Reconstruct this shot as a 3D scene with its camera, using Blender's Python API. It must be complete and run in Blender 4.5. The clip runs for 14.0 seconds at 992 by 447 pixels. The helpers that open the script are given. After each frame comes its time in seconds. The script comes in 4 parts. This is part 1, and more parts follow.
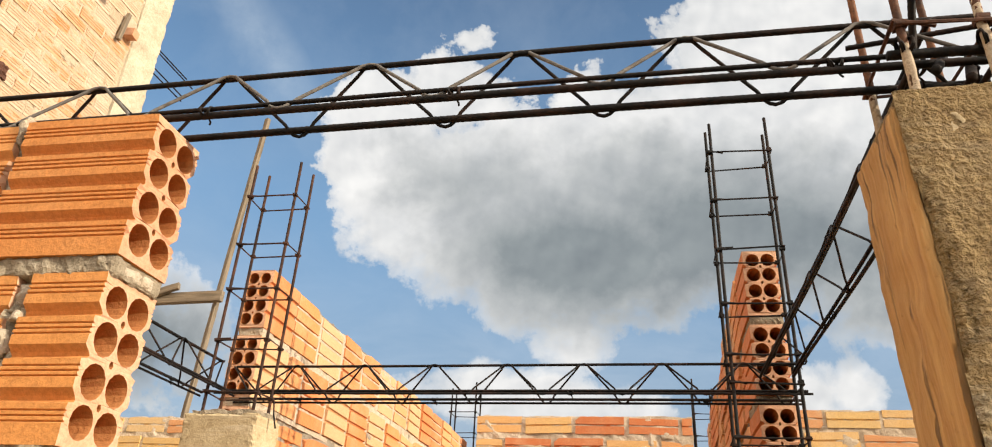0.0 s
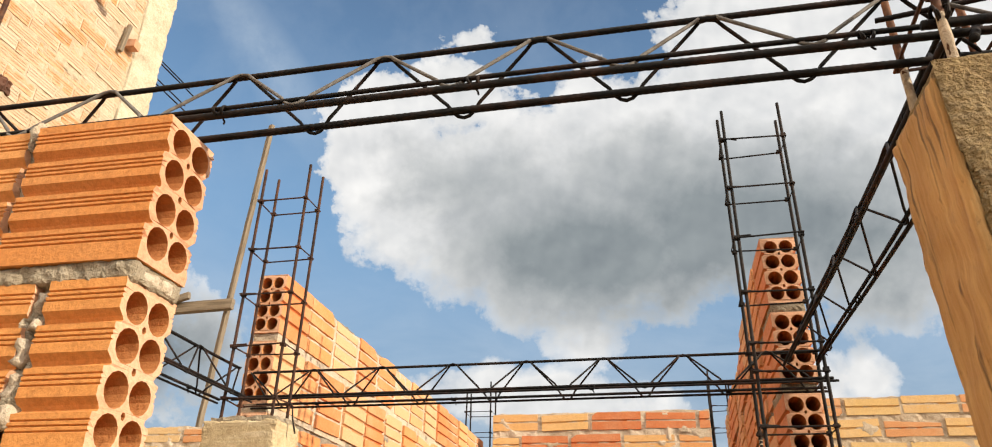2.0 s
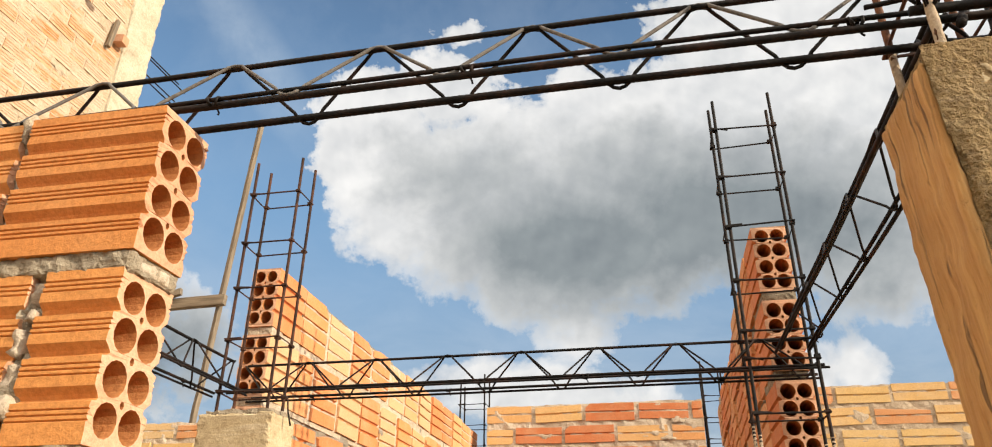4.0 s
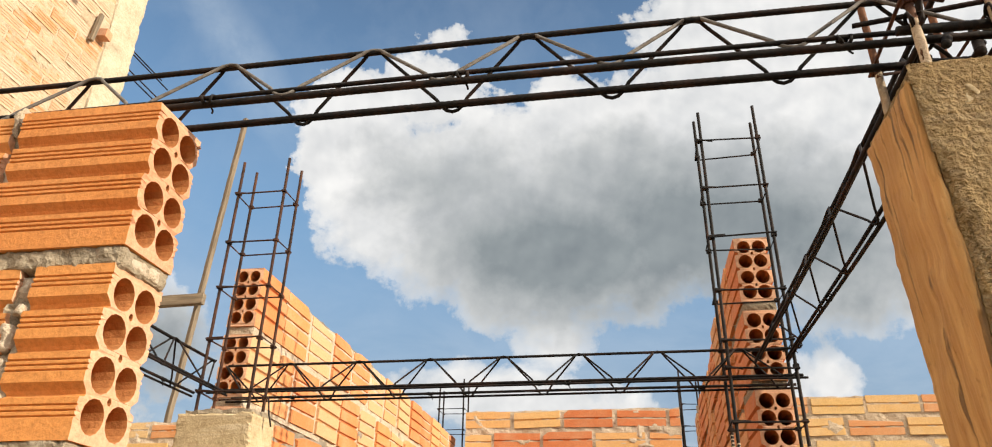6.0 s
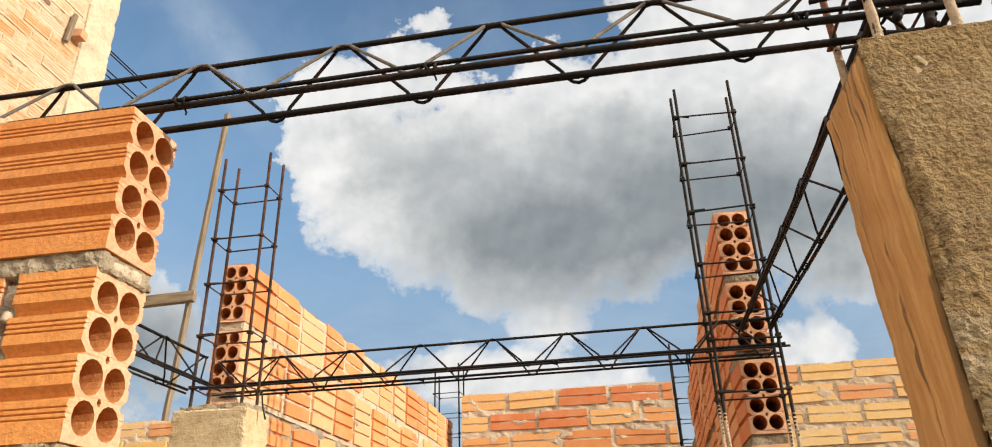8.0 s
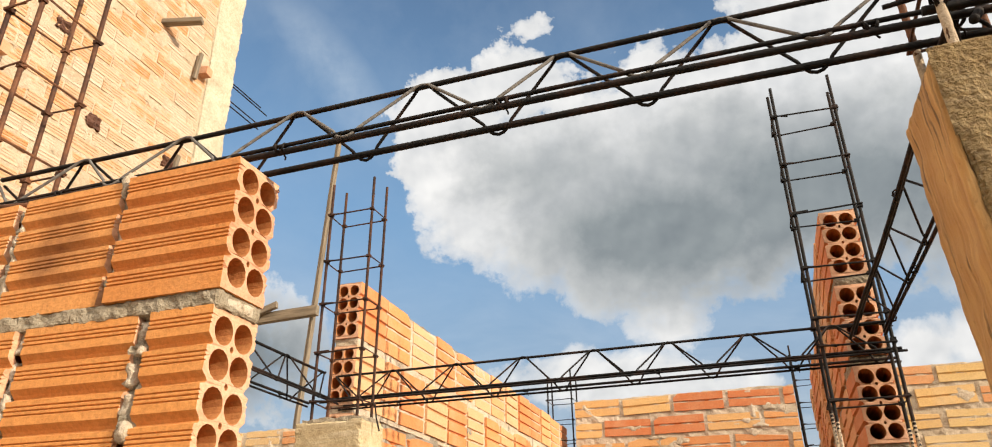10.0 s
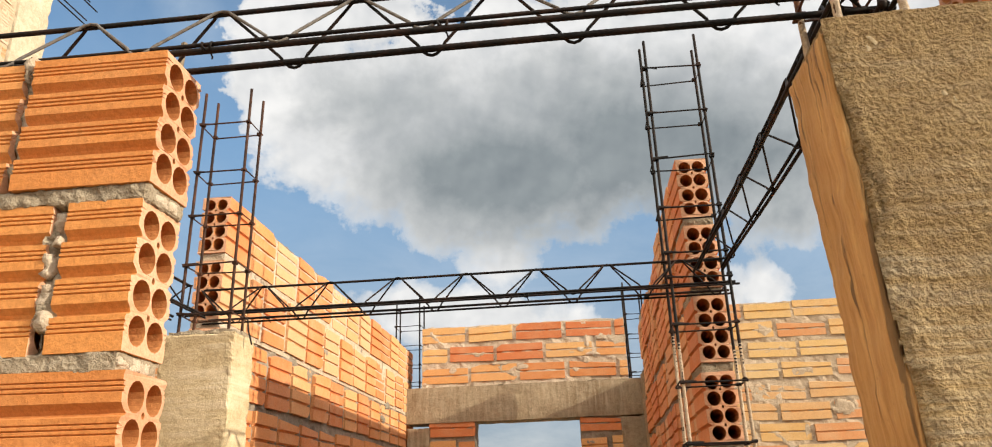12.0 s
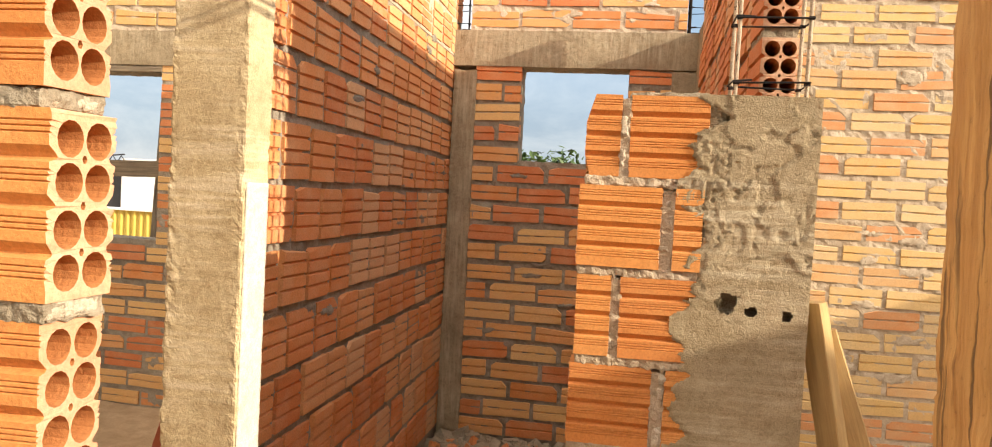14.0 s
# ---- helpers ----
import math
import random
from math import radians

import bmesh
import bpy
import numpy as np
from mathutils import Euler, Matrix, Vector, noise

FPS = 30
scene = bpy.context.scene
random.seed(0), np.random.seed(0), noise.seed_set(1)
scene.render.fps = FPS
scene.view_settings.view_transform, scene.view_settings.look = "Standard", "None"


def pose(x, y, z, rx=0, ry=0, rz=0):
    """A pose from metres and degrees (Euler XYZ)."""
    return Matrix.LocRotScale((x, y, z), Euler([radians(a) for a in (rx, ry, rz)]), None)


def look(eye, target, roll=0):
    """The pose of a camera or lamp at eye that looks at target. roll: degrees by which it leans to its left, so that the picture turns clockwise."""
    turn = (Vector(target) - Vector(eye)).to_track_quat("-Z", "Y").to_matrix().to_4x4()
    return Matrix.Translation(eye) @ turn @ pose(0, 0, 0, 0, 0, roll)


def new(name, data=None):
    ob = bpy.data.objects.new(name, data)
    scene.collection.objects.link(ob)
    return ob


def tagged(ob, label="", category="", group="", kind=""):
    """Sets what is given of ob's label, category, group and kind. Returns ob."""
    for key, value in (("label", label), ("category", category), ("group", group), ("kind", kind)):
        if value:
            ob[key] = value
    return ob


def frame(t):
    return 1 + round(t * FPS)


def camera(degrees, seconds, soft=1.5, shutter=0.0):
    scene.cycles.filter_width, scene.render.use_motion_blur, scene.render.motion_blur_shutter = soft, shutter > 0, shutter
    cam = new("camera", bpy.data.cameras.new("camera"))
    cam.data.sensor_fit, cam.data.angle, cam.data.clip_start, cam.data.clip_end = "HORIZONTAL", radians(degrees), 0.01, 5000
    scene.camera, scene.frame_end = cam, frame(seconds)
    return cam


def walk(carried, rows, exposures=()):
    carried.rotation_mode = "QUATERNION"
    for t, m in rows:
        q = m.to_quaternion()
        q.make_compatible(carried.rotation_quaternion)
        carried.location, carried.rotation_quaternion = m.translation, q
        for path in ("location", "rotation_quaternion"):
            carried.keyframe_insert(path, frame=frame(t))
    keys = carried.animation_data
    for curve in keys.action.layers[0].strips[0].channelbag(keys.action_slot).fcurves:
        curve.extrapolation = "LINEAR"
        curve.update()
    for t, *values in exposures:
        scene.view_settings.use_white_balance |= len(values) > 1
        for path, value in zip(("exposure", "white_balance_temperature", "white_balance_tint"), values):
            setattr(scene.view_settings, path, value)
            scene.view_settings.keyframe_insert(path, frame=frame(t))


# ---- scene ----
# camera: seconds, eye, target, roll
PATH = [
    (0, (0.395, 0.176, 1.923), (0.023, 1.921, 2.826), 3.1),
    (0.5, (0.373, 0.181, 1.923), (-0.022, 1.924, 2.82), 3.8),
    (1, (0.362, 0.181, 1.929), (-0.06, 1.909, 2.842), 4.5),
    (1.5, (0.366, 0.197, 1.928), (-0.011, 1.937, 2.838), 2.5),
    (2, (0.368, 0.195, 1.923), (-0.018, 1.938, 2.825), 1.3),
    (2.5, (0.387, 0.206, 1.922), (0.104, 1.975, 2.812), 0.2),
    (3, (0.393, 0.203, 1.922), (0.099, 1.957, 2.837), 0.2),
    (3.5, (0.379, 0.193, 1.913), (0.023, 1.943, 2.813), 0.5),
    (3.7, (0.369, 0.192, 1.913), (0.003, 1.947, 2.801), 0.5),
    (5.8, (0.357, 0.188, 1.916), (0.023, 1.942, 2.818), 0.5),
    (6, (0.354, 0.182, 1.909), (0.04, 1.939, 2.81), 1.1),
    (6.5, (0.338, 0.174, 1.908), (0.047, 1.947, 2.785), 1.8),
    (7, (0.325, 0.175, 1.911), (0.061, 1.959, 2.776), -0.3),
    (7.2, (0.322, 0.178, 1.913), (0.082, 1.97, 2.768), -1.8),
    (9.3, (0.489, 0.14, 1.885), (0.097, 1.902, 2.747), 0.8),
    (9.5, (0.477, 0.142, 1.886), (0.071, 1.905, 2.737), 1.3),
    (10, (0.429, 0.131, 1.912), (-0.152, 1.834, 2.786), -0.5),
    (10.5, (0.325, 0.068, 1.908), (-0.326, 1.759, 2.755), 0.2),
    (11, (0.251, 0.031, 1.925), (-0.241, 1.759, 2.804), -1.9),
    (11.5, (0.298, 0.032, 1.919), (0.146, 1.834, 2.772), -3.1),
    (12, (0.328, 0.051, 1.863), (0.15, 1.914, 2.567), -2.0),
    (12.5, (0.403, 0.115, 1.79), (0.149, 2.032, 2.301), -1.1),
    (13, (0.473, 0.194, 1.679), (0.168, 2.139, 2.033), 1.5),
    (13.5, (0.427, 0.204, 1.561), (-0.069, 2.141, 1.617), 2.0),
    (14, (0.368, 0.212, 1.543), (0.03, 2.182, 1.464), 3.1),
]
cam = camera(67.8, 14.0, soft=1.05)
walk(cam, [(t, look(e, g, r)) for t, e, g, r in PATH], exposures=[(0.0, 0.62), (12.0, 0.62), (12.5, 0.63), (13.0, 0.73), (13.6, 0.95), (14.0, 1.05)])

# ---- light ----
SUN = Vector((1.0, -0.248, 0.37)).normalized()
lamp = new("sun", bpy.data.lights.new("sun", "SUN"))
lamp.data.energy, lamp.data.angle, lamp.data.color = 4.1, radians(0.5), (1.0, 0.86, 0.66)
lamp.matrix_world = look(SUN * 30, (0, 0, 0))


def node(nt, kind, **values):
    n = nt.nodes.new(kind)
    for key, value in values.items():
        n.inputs[key.replace("_", " ")].default_value = value
    return n


def calc(nt, op, a, b=None, c=None, clamp=False):
    n = nt.nodes.new("ShaderNodeMath")
    n.operation, n.use_clamp = op, clamp
    for k, v in enumerate((a, b, c)):
        if v is None:
            continue
        if isinstance(v, (int, float)):
            n.inputs[k].default_value = v
        else:
            nt.links.new(v, n.inputs[k])
    return n.outputs[0]


def mixed(nt, fac, a, b, blend="MIX"):
    n = nt.nodes.new("ShaderNodeMix")
    n.data_type, n.blend_type = "RGBA", blend
    for sock, v in ((n.inputs[0], fac), (n.inputs[6], a), (n.inputs[7], b)):
        if isinstance(v, (int, float)):
            sock.default_value = v
        elif isinstance(v, tuple):
            sock.default_value = (*v, 1) if len(v) == 3 else v
        else:
            nt.links.new(v, sock)
    return n.outputs[2]


def noise_out(nt, vec, scale, detail=6.0, rough=0.6, distort=0.0):
    n = node(nt, "ShaderNodeTexNoise", Scale=scale, Detail=detail, Roughness=rough, Distortion=distort)
    if vec is not None:
        nt.links.new(vec, n.inputs["Vector"])
    return n.outputs["Fac"]


def ramp(nt, fac, stops, kind="LINEAR"):
    n = nt.nodes.new("ShaderNodeValToRGB")
    n.color_ramp.interpolation = kind
    while len(n.color_ramp.elements) < len(stops):
        n.color_ramp.elements.new(0.5)
    for e, (p, col) in zip(n.color_ramp.elements, stops):
        e.position = p
        e.color = (col, col, col, 1) if isinstance(col, (int, float)) else (*col, 1)
    nt.links.new(fac, n.inputs[0])
    return n.outputs[0]


def build_sky():
    world = bpy.data.worlds.new("sky")
    scene.world = world
    world.use_nodes = True
    nt = world.node_tree
    nt.nodes.clear()
    sky = nt.nodes.new("ShaderNodeTexSky")
    sky.sky_type, sky.sun_disc = "NISHITA", False
    sky.sun_elevation = math.asin(SUN.z)
    sky.sun_rotation = math.atan2(SUN.x, SUN.y)
    sky.altitude, sky.air_density, sky.dust_density, sky.ozone_density = 600, 1.0, 0.6, 2.0
    way = nt.nodes.new("ShaderNodeTexCoord").outputs["Generated"]

    def dot(v):
        n = nt.nodes.new("ShaderNodeVectorMath")
        n.operation = "DOT_PRODUCT"
        nt.links.new(way, n.inputs[0])
        n.inputs[1].default_value = v
        return n.outputs["Value"]

    # a bank of cumulus to the north, laid out on a plane square to CLOUD_AXIS
    axis = Vector((-0.186, 0.8725, 0.4515)).normalized()
    right = axis.cross(Vector((0, 0, 1))).normalized()
    up = right.cross(axis)
    lean = radians(3.1)
    right, up = right * math.cos(lean) - up * math.sin(lean), up * math.cos(lean) + right * math.sin(lean)
    ahead = calc(nt, "MAXIMUM", dot(axis), 0.05)
    u, v = calc(nt, "DIVIDE", dot(right), ahead), calc(nt, "DIVIDE", dot(up), ahead)
    flat = nt.nodes.new("ShaderNodeCombineXYZ")
    nt.links.new(u, flat.inputs[0]), nt.links.new(v, flat.inputs[1])
    big = noise_out(nt, flat.outputs[0], 5.5, 10, 0.62, 0.25)
    fine = noise_out(nt, flat.outputs[0], 16, 9, 0.6, 0.1)
    wobble = calc(nt, "ADD", calc(nt, "MULTIPLY", calc(nt, "SUBTRACT", big, 0.5), 2.6),
                  calc(nt, "MULTIPLY", calc(nt, "SUBTRACT", fine, 0.5), 1.6))

    def heap(rows):
        total = None
        for cx, cy, a, b, weight in rows:
            du = calc(nt, "DIVIDE", calc(nt, "SUBTRACT", u, cx), a)
            dv = calc(nt, "DIVIDE", calc(nt, "SUBTRACT", v, cy), b)
            f = calc(nt, "SUBTRACT", 1.0, calc(nt, "SQRT", calc(nt, "ADD", calc(nt, "MULTIPLY", du, du), calc(nt, "MULTIPLY", dv, dv))))
            f = calc(nt, "MULTIPLY", f, weight)
            total = f if total is None else calc(nt, "SMOOTH_MAX", total, f, 0.12)
        return total

    body = heap([(0.08, 0.015, 0.265, 0.155, 1.0), (0.47, 0.11, 0.45, 0.2, 1.0), (0.51, 0.29, 0.36, 0.17, 1.0), (-0.165, 0.09, 0.085, 0.115, 0.7),
                 (-0.07, 0.165, 0.08, 0.055, 0.5), (-0.125, -0.03, 0.09, 0.06, 0.5), (0.06, -0.237, 0.19, 0.05, 0.6), (-0.46, -0.2, 0.14, 0.09, 0.4),
                 (0.515, -0.178, 0.04, 0.035, 0.35), (0.445, -0.19, 0.05, 0.045, 0.4), (0.13, -0.14, 0.06, 0.06, 0.3), (-0.06, 0.248, 0.03, 0.02, 0.14)])
    shape = calc(nt, "ADD", body, calc(nt, "MULTIPLY", wobble, 0.4))
    crisp = ramp(nt, shape, [(0.0, 0.0), (0.035, 0.75), (0.1, 1.0)])
    wispy = ramp(nt, calc(nt, "ADD", shape, 0.03), [(0.0, 0.0), (0.08, 0.6), (0.24, 1.0)])
    under = calc(nt, "MULTIPLY", calc(nt, "SUBTRACT", 0.03, v), 9.0, None, True)
    cover = calc(nt, "ADD", calc(nt, "MULTIPLY", wispy, under), calc(nt, "MULTIPLY", crisp, calc(nt, "SUBTRACT", 1.0, under)))
    core = heap([(0.13, -0.03, 0.27, 0.135, 1.0), (0.35, 0.02, 0.44, 0.16, 0.95), (-0.02, 0.05, 0.16, 0.09, 0.45), (-0.46, -0.21, 0.18, 0.1, 1.0)])
    grey = ramp(nt, calc(nt, "ADD", core, calc(nt, "MULTIPLY", wobble, 0.3)), [(0.0, 0.0), (0.26, 0.5), (0.7, 1.0)])
    lit = mixed(nt, grey, (8.6, 8.5, 8.3), (2.95, 3.28, 3.4))
    # rounded lumps, brighter towards the sun's side
    toward = nt.nodes.new("ShaderNodeMapping")
    toward.inputs["Location"].default_value = (-0.009, 0.011, 0.0)
    nt.links.new(flat.outputs[0], toward.inputs["Vector"])
    lump = calc(nt, "SUBTRACT", noise_out(nt, flat.outputs[0], 13.0, 3, 0.5, 0.0), noise_out(nt, toward.outputs[0], 13.0, 3, 0.5, 0.0))
    relief = calc(nt, "ADD", calc(nt, "MULTIPLY", lump, 2.4), 0.5, None, True)
    lit = mixed(nt, relief, mixed(nt, 1.0, lit, (0.8, 0.82, 0.85), "MULTIPLY"), mixed(nt, 1.0, lit, (1.1, 1.1, 1.1), "MULTIPLY"))
    lit = mixed(nt, ramp(nt, big, [(0.35, 0.4), (0.55, 0.0)]), lit, mixed(nt, 1.0, lit, (0.66, 0.7, 0.74), "MULTIPLY"))
    # thin high streaks
    lie = radians(36)
    du, dv = calc(nt, "ADD", u, 0.3), calc(nt, "SUBTRACT", v, 0.2)
    across = calc(nt, "ADD", calc(nt, "MULTIPLY", du, math.cos(lie)), calc(nt, "MULTIPLY", dv, math.sin(lie)))
    along = calc(nt, "SUBTRACT", calc(nt, "MULTIPLY", dv, math.cos(lie)), calc(nt, "MULTIPLY", du, math.sin(lie)))
    across, along = calc(nt, "DIVIDE", calc(nt, "ADD", across, calc(nt, "MULTIPLY", big, 0.05)), 0.045), calc(nt, "DIVIDE", along, 0.17)
    plume = calc(nt, "SUBTRACT", 1.0, calc(nt, "SQRT", calc(nt, "ADD", calc(nt, "MULTIPLY", across, across), calc(nt, "MULTIPLY", along, along))))
    veil = calc(nt, "MULTIPLY", ramp(nt, plume, [(0.0, 0.0), (1.0, 0.6)]), ramp(nt, fine, [(0.3, 0.3), (0.65, 1.0)]))
    veil = calc(nt, "ADD", veil, ramp(nt, big, [(0.4, 0.06), (0.75, 0.26)]))
    blue = mixed(nt, veil, mixed(nt, 1.0, sky.outputs[0], (1.26, 1.53, 1.6), "MULTIPLY"), (5.5, 6.2, 7.0))
    # the blue pales towards the horizon
    height = nt.nodes.new("ShaderNodeSeparateXYZ")
    nt.links.new(way, height.inputs[0])
    blue = mixed(nt, ramp(nt, height.outputs["Z"], [(0.1, 0.6), (0.42, 0.5), (0.72, 0.0)]), blue, (2.5, 4.5, 6.9))
    # broken cumulus over the unseen sky, brightened and warmed to fill the shade
    rest = noise_out(nt, way, 2.3, 8, 0.6, 0.3)
    side = ramp(nt, calc(nt, "ADD", dot(axis), 0.0), [(0.35, 1.0), (0.7, 0.0)])
    spread = calc(nt, "MULTIPLY", ramp(nt, rest, [(0.38, 0.0), (0.53, 1.0)]), side)
    blue = mixed(nt, spread, blue, (25.0, 22.4, 18.9))
    # pale haze over the skyline
    low = nt.nodes.new("ShaderNodeSeparateXYZ")
    nt.links.new(way, low.inputs[0])
    haze = ramp(nt, calc(nt, "ADD", low.outputs["Z"], calc(nt, "MULTIPLY", calc(nt, "SUBTRACT", rest, 0.5), 0.12)), [(0.0, 0.95), (0.2, 0.5), (0.45, 0.0)])
    layer = nt.nodes.new("ShaderNodeMapping")
    layer.inputs["Scale"].default_value = (1.0, 1.0, 2.6)
    nt.links.new(way, layer.inputs["Vector"])
    blue = mixed(nt, haze, blue, mixed(nt, ramp(nt, noise_out(nt, layer.outputs[0], 6.0, 7, 0.6, 0.4), [(0.36, 0.0), (0.62, 1.0)]), (3.5, 3.9, 4.3), (5.6, 5.7, 5.7)))
    out = mixed(nt, cover, blue, lit)
    bg = nt.nodes.new("ShaderNodeBackground")
    bg.inputs["Strength"].default_value = 0.068
    nt.links.new(out, bg.inputs[0])
    nt.links.new(bg.outputs[0], nt.nodes.new("ShaderNodeOutputWorld").inputs[0])


build_sky()


# ---- materials ----
def material(name):
    m = bpy.data.materials.new(name)
    m.use_nodes = True
    nt = m.node_tree
    nt.nodes.clear()
    b = nt.nodes.new("ShaderNodeBsdfPrincipled")
    nt.links.new(b.outputs[0], nt.nodes.new("ShaderNodeOutputMaterial").inputs[0])
    return m, nt, b


def bump(nt, b, height, strength, distance):
    n = nt.nodes.new("ShaderNodeBump")
    n.inputs["Strength"].default_value, n.inputs["Distance"].default_value = strength, distance
    nt.links.new(height, n.inputs["Height"])
    nt.links.new(n.outputs[0], b.inputs["Normal"])


def place(nt):
    """World-size coordinates."""
    return nt.nodes.new("ShaderNodeNewGeometry").outputs["Position"]


def clay(name, tones, pale=(0.62, 0.42, 0.26), dust=0.45, soot=None):
    m, nt, b = material(name)
    pos = place(nt)
    rnd = nt.nodes.new("ShaderNodeObjectInfo").outputs["Random"]
    isle = nt.nodes.new("ShaderNodeNewGeometry").outputs["Random Per Island"]
    pick = calc(nt, "FRACT", calc(nt, "ADD", rnd, calc(nt, "MULTIPLY", isle, 0.37)))
    base = ramp(nt, pick, [(k / len(tones), c) for k, c in enumerate(tones)], "CONSTANT")
    cloud = noise_out(nt, pos, 9.0, 5, 0.6)
    base = mixed(nt, ramp(nt, cloud, [(0.42, 0.0), (0.72, dust)]), base, pale)
    grain = noise_out(nt, pos, 160.0, 4, 0.7)
    base = mixed(nt, ramp(nt, grain, [(0.35, 0.5), (0.6, 0.0)]), base, mixed(nt, 1.0, base, (0.62, 0.55, 0.5), "MULTIPLY"))
    if soot:
        off = nt.nodes.new("ShaderNodeVectorMath")
        off.operation = "DISTANCE"
        nt.links.new(pos, off.inputs[0])
        off.inputs[1].default_value = soot
        spot = calc(nt, "ADD", off.outputs["Value"], calc(nt, "MULTIPLY", calc(nt, "SUBTRACT", noise_out(nt, pos, 22.0, 4), 0.5), 0.12))
        base = mixed(nt, ramp(nt, spot, [(0.01, 0.68), (0.085, 0.0)]), base, (0.15, 0.05, 0.018))
    nt.links.new(base, b.inputs["Base Color"])
    b.inputs["Roughness"].default_value = 0.88
    bump(nt, b, calc(nt, "ADD", grain, calc(nt, "MULTIPLY", noise_out(nt, pos, 38.0, 3), 1.5)), 0.5, 0.003)
    return m


def stretched(nt, vec, scale):
    n = nt.nodes.new("ShaderNodeMapping")
    n.inputs["Scale"].default_value = scale
    nt.links.new(vec, n.inputs["Vector"])
    return n.outputs[0]


def cement(name, dark, light, rough=0.95, scale=1.0, grit=0.6, bands=0.0, depth=0.006, marks_to=None, sandy=False, run=(2.2, 2.2, 30.0)):
    m, nt, b = material(name)
    pos = place(nt)
    big = noise_out(nt, pos, 5.0 * scale, 6, 0.62)
    mid = noise_out(nt, pos, 32.0 * scale, 6, 0.65, 0.2)
    sand = noise_out(nt, pos, 260.0, 3, 0.8)
    base = mixed(nt, ramp(nt, big, [(0.3, 0.0), (0.7, 1.0)]), dark, light)
    base = mixed(nt, ramp(nt, mid, [(0.35, 0.55), (0.6, 0.0)]), base, mixed(nt, 1.0, base, (0.7, 0.66, 0.6), "MULTIPLY"))
    base = mixed(nt, ramp(nt, sand, [(0.4, 0.4), (0.62, 0.0)]), base, mixed(nt, 1.0, base, (0.6, 0.57, 0.53), "MULTIPLY"))
    worm = noise_out(nt, pos, 165.0, 4, 0.6, 0.3) if sandy else noise_out(nt, pos, 95.0, 5, 0.7, 1.2)
    base = mixed(nt, ramp(nt, worm, [(0.38, 0.8), (0.5, 0.0)] if sandy else [(0.38, 0.45), (0.52, 0.0)]), base, mixed(nt, 1.0, base, (0.62, 0.57, 0.5), "MULTIPLY"))
    height = calc(nt, "ADD", calc(nt, "MULTIPLY", mid, 2.0), calc(nt, "ADD", calc(nt, "MULTIPLY", sand, 0.6), calc(nt, "MULTIPLY", worm, 4.5 if sandy else 1.6)))
    if bands:
        wide = nt.nodes.new("ShaderNodeMapping")
        wide.inputs["Scale"].default_value = run
        nt.links.new(pos, wide.inputs["Vector"])
        line = noise_out(nt, wide.outputs[0], 2.0, 5, 0.6)
        where = ramp(nt, noise_out(nt, pos, 3.1, 3, 0.5), [(0.42, 0.15), (0.58, 1.0)])
        if marks_to:
            cut = nt.nodes.new("ShaderNodeSeparateXYZ")
            nt.links.new(pos, cut.inputs[0])
            edge = calc(nt, "SUBTRACT", marks_to, calc(nt, "ADD", cut.outputs["Z"], calc(nt, "MULTIPLY", noise_out(nt, pos, 7.0, 3, 0.5), 0.3)))
            cast = calc(nt, "MULTIPLY", edge, 9.0, None, True)
            fine_line = noise_out(nt, stretched(nt, pos, (6.0, 6.0, 150.0)), 1.0, 4, 0.6)
            smooth = calc(nt, "MULTIPLY", cast, ramp(nt, fine_line, [(0.4, 0.0), (0.6, 0.5)]))
            base = mixed(nt, smooth, base, (0.56, 0.46, 0.29))
            base = mixed(nt, calc(nt, "MULTIPLY", cast, ramp(nt, fine_line, [(0.3, 0.6), (0.42, 0.0)])), base, (0.26, 0.18, 0.09))
            height = calc(nt, "ADD", calc(nt, "MULTIPLY", height, calc(nt, "SUBTRACT", 1.0, calc(nt, "MULTIPLY", cast, 0.5))), calc(nt, "MULTIPLY", fine_line, 0.7))
        base = mixed(nt, calc(nt, "MULTIPLY", ramp(nt, line, [(0.44, 0.0), (0.68, bands)]), where), base, (0.66, 0.58, 0.44))
        height = calc(nt, "ADD", height, calc(nt, "MULTIPLY", line, 1.6 * bands))
    nt.links.new(base, b.inputs["Base Color"])
    b.inputs["Roughness"].default_value = rough
    bump(nt, b, height, grit, depth)
    return m


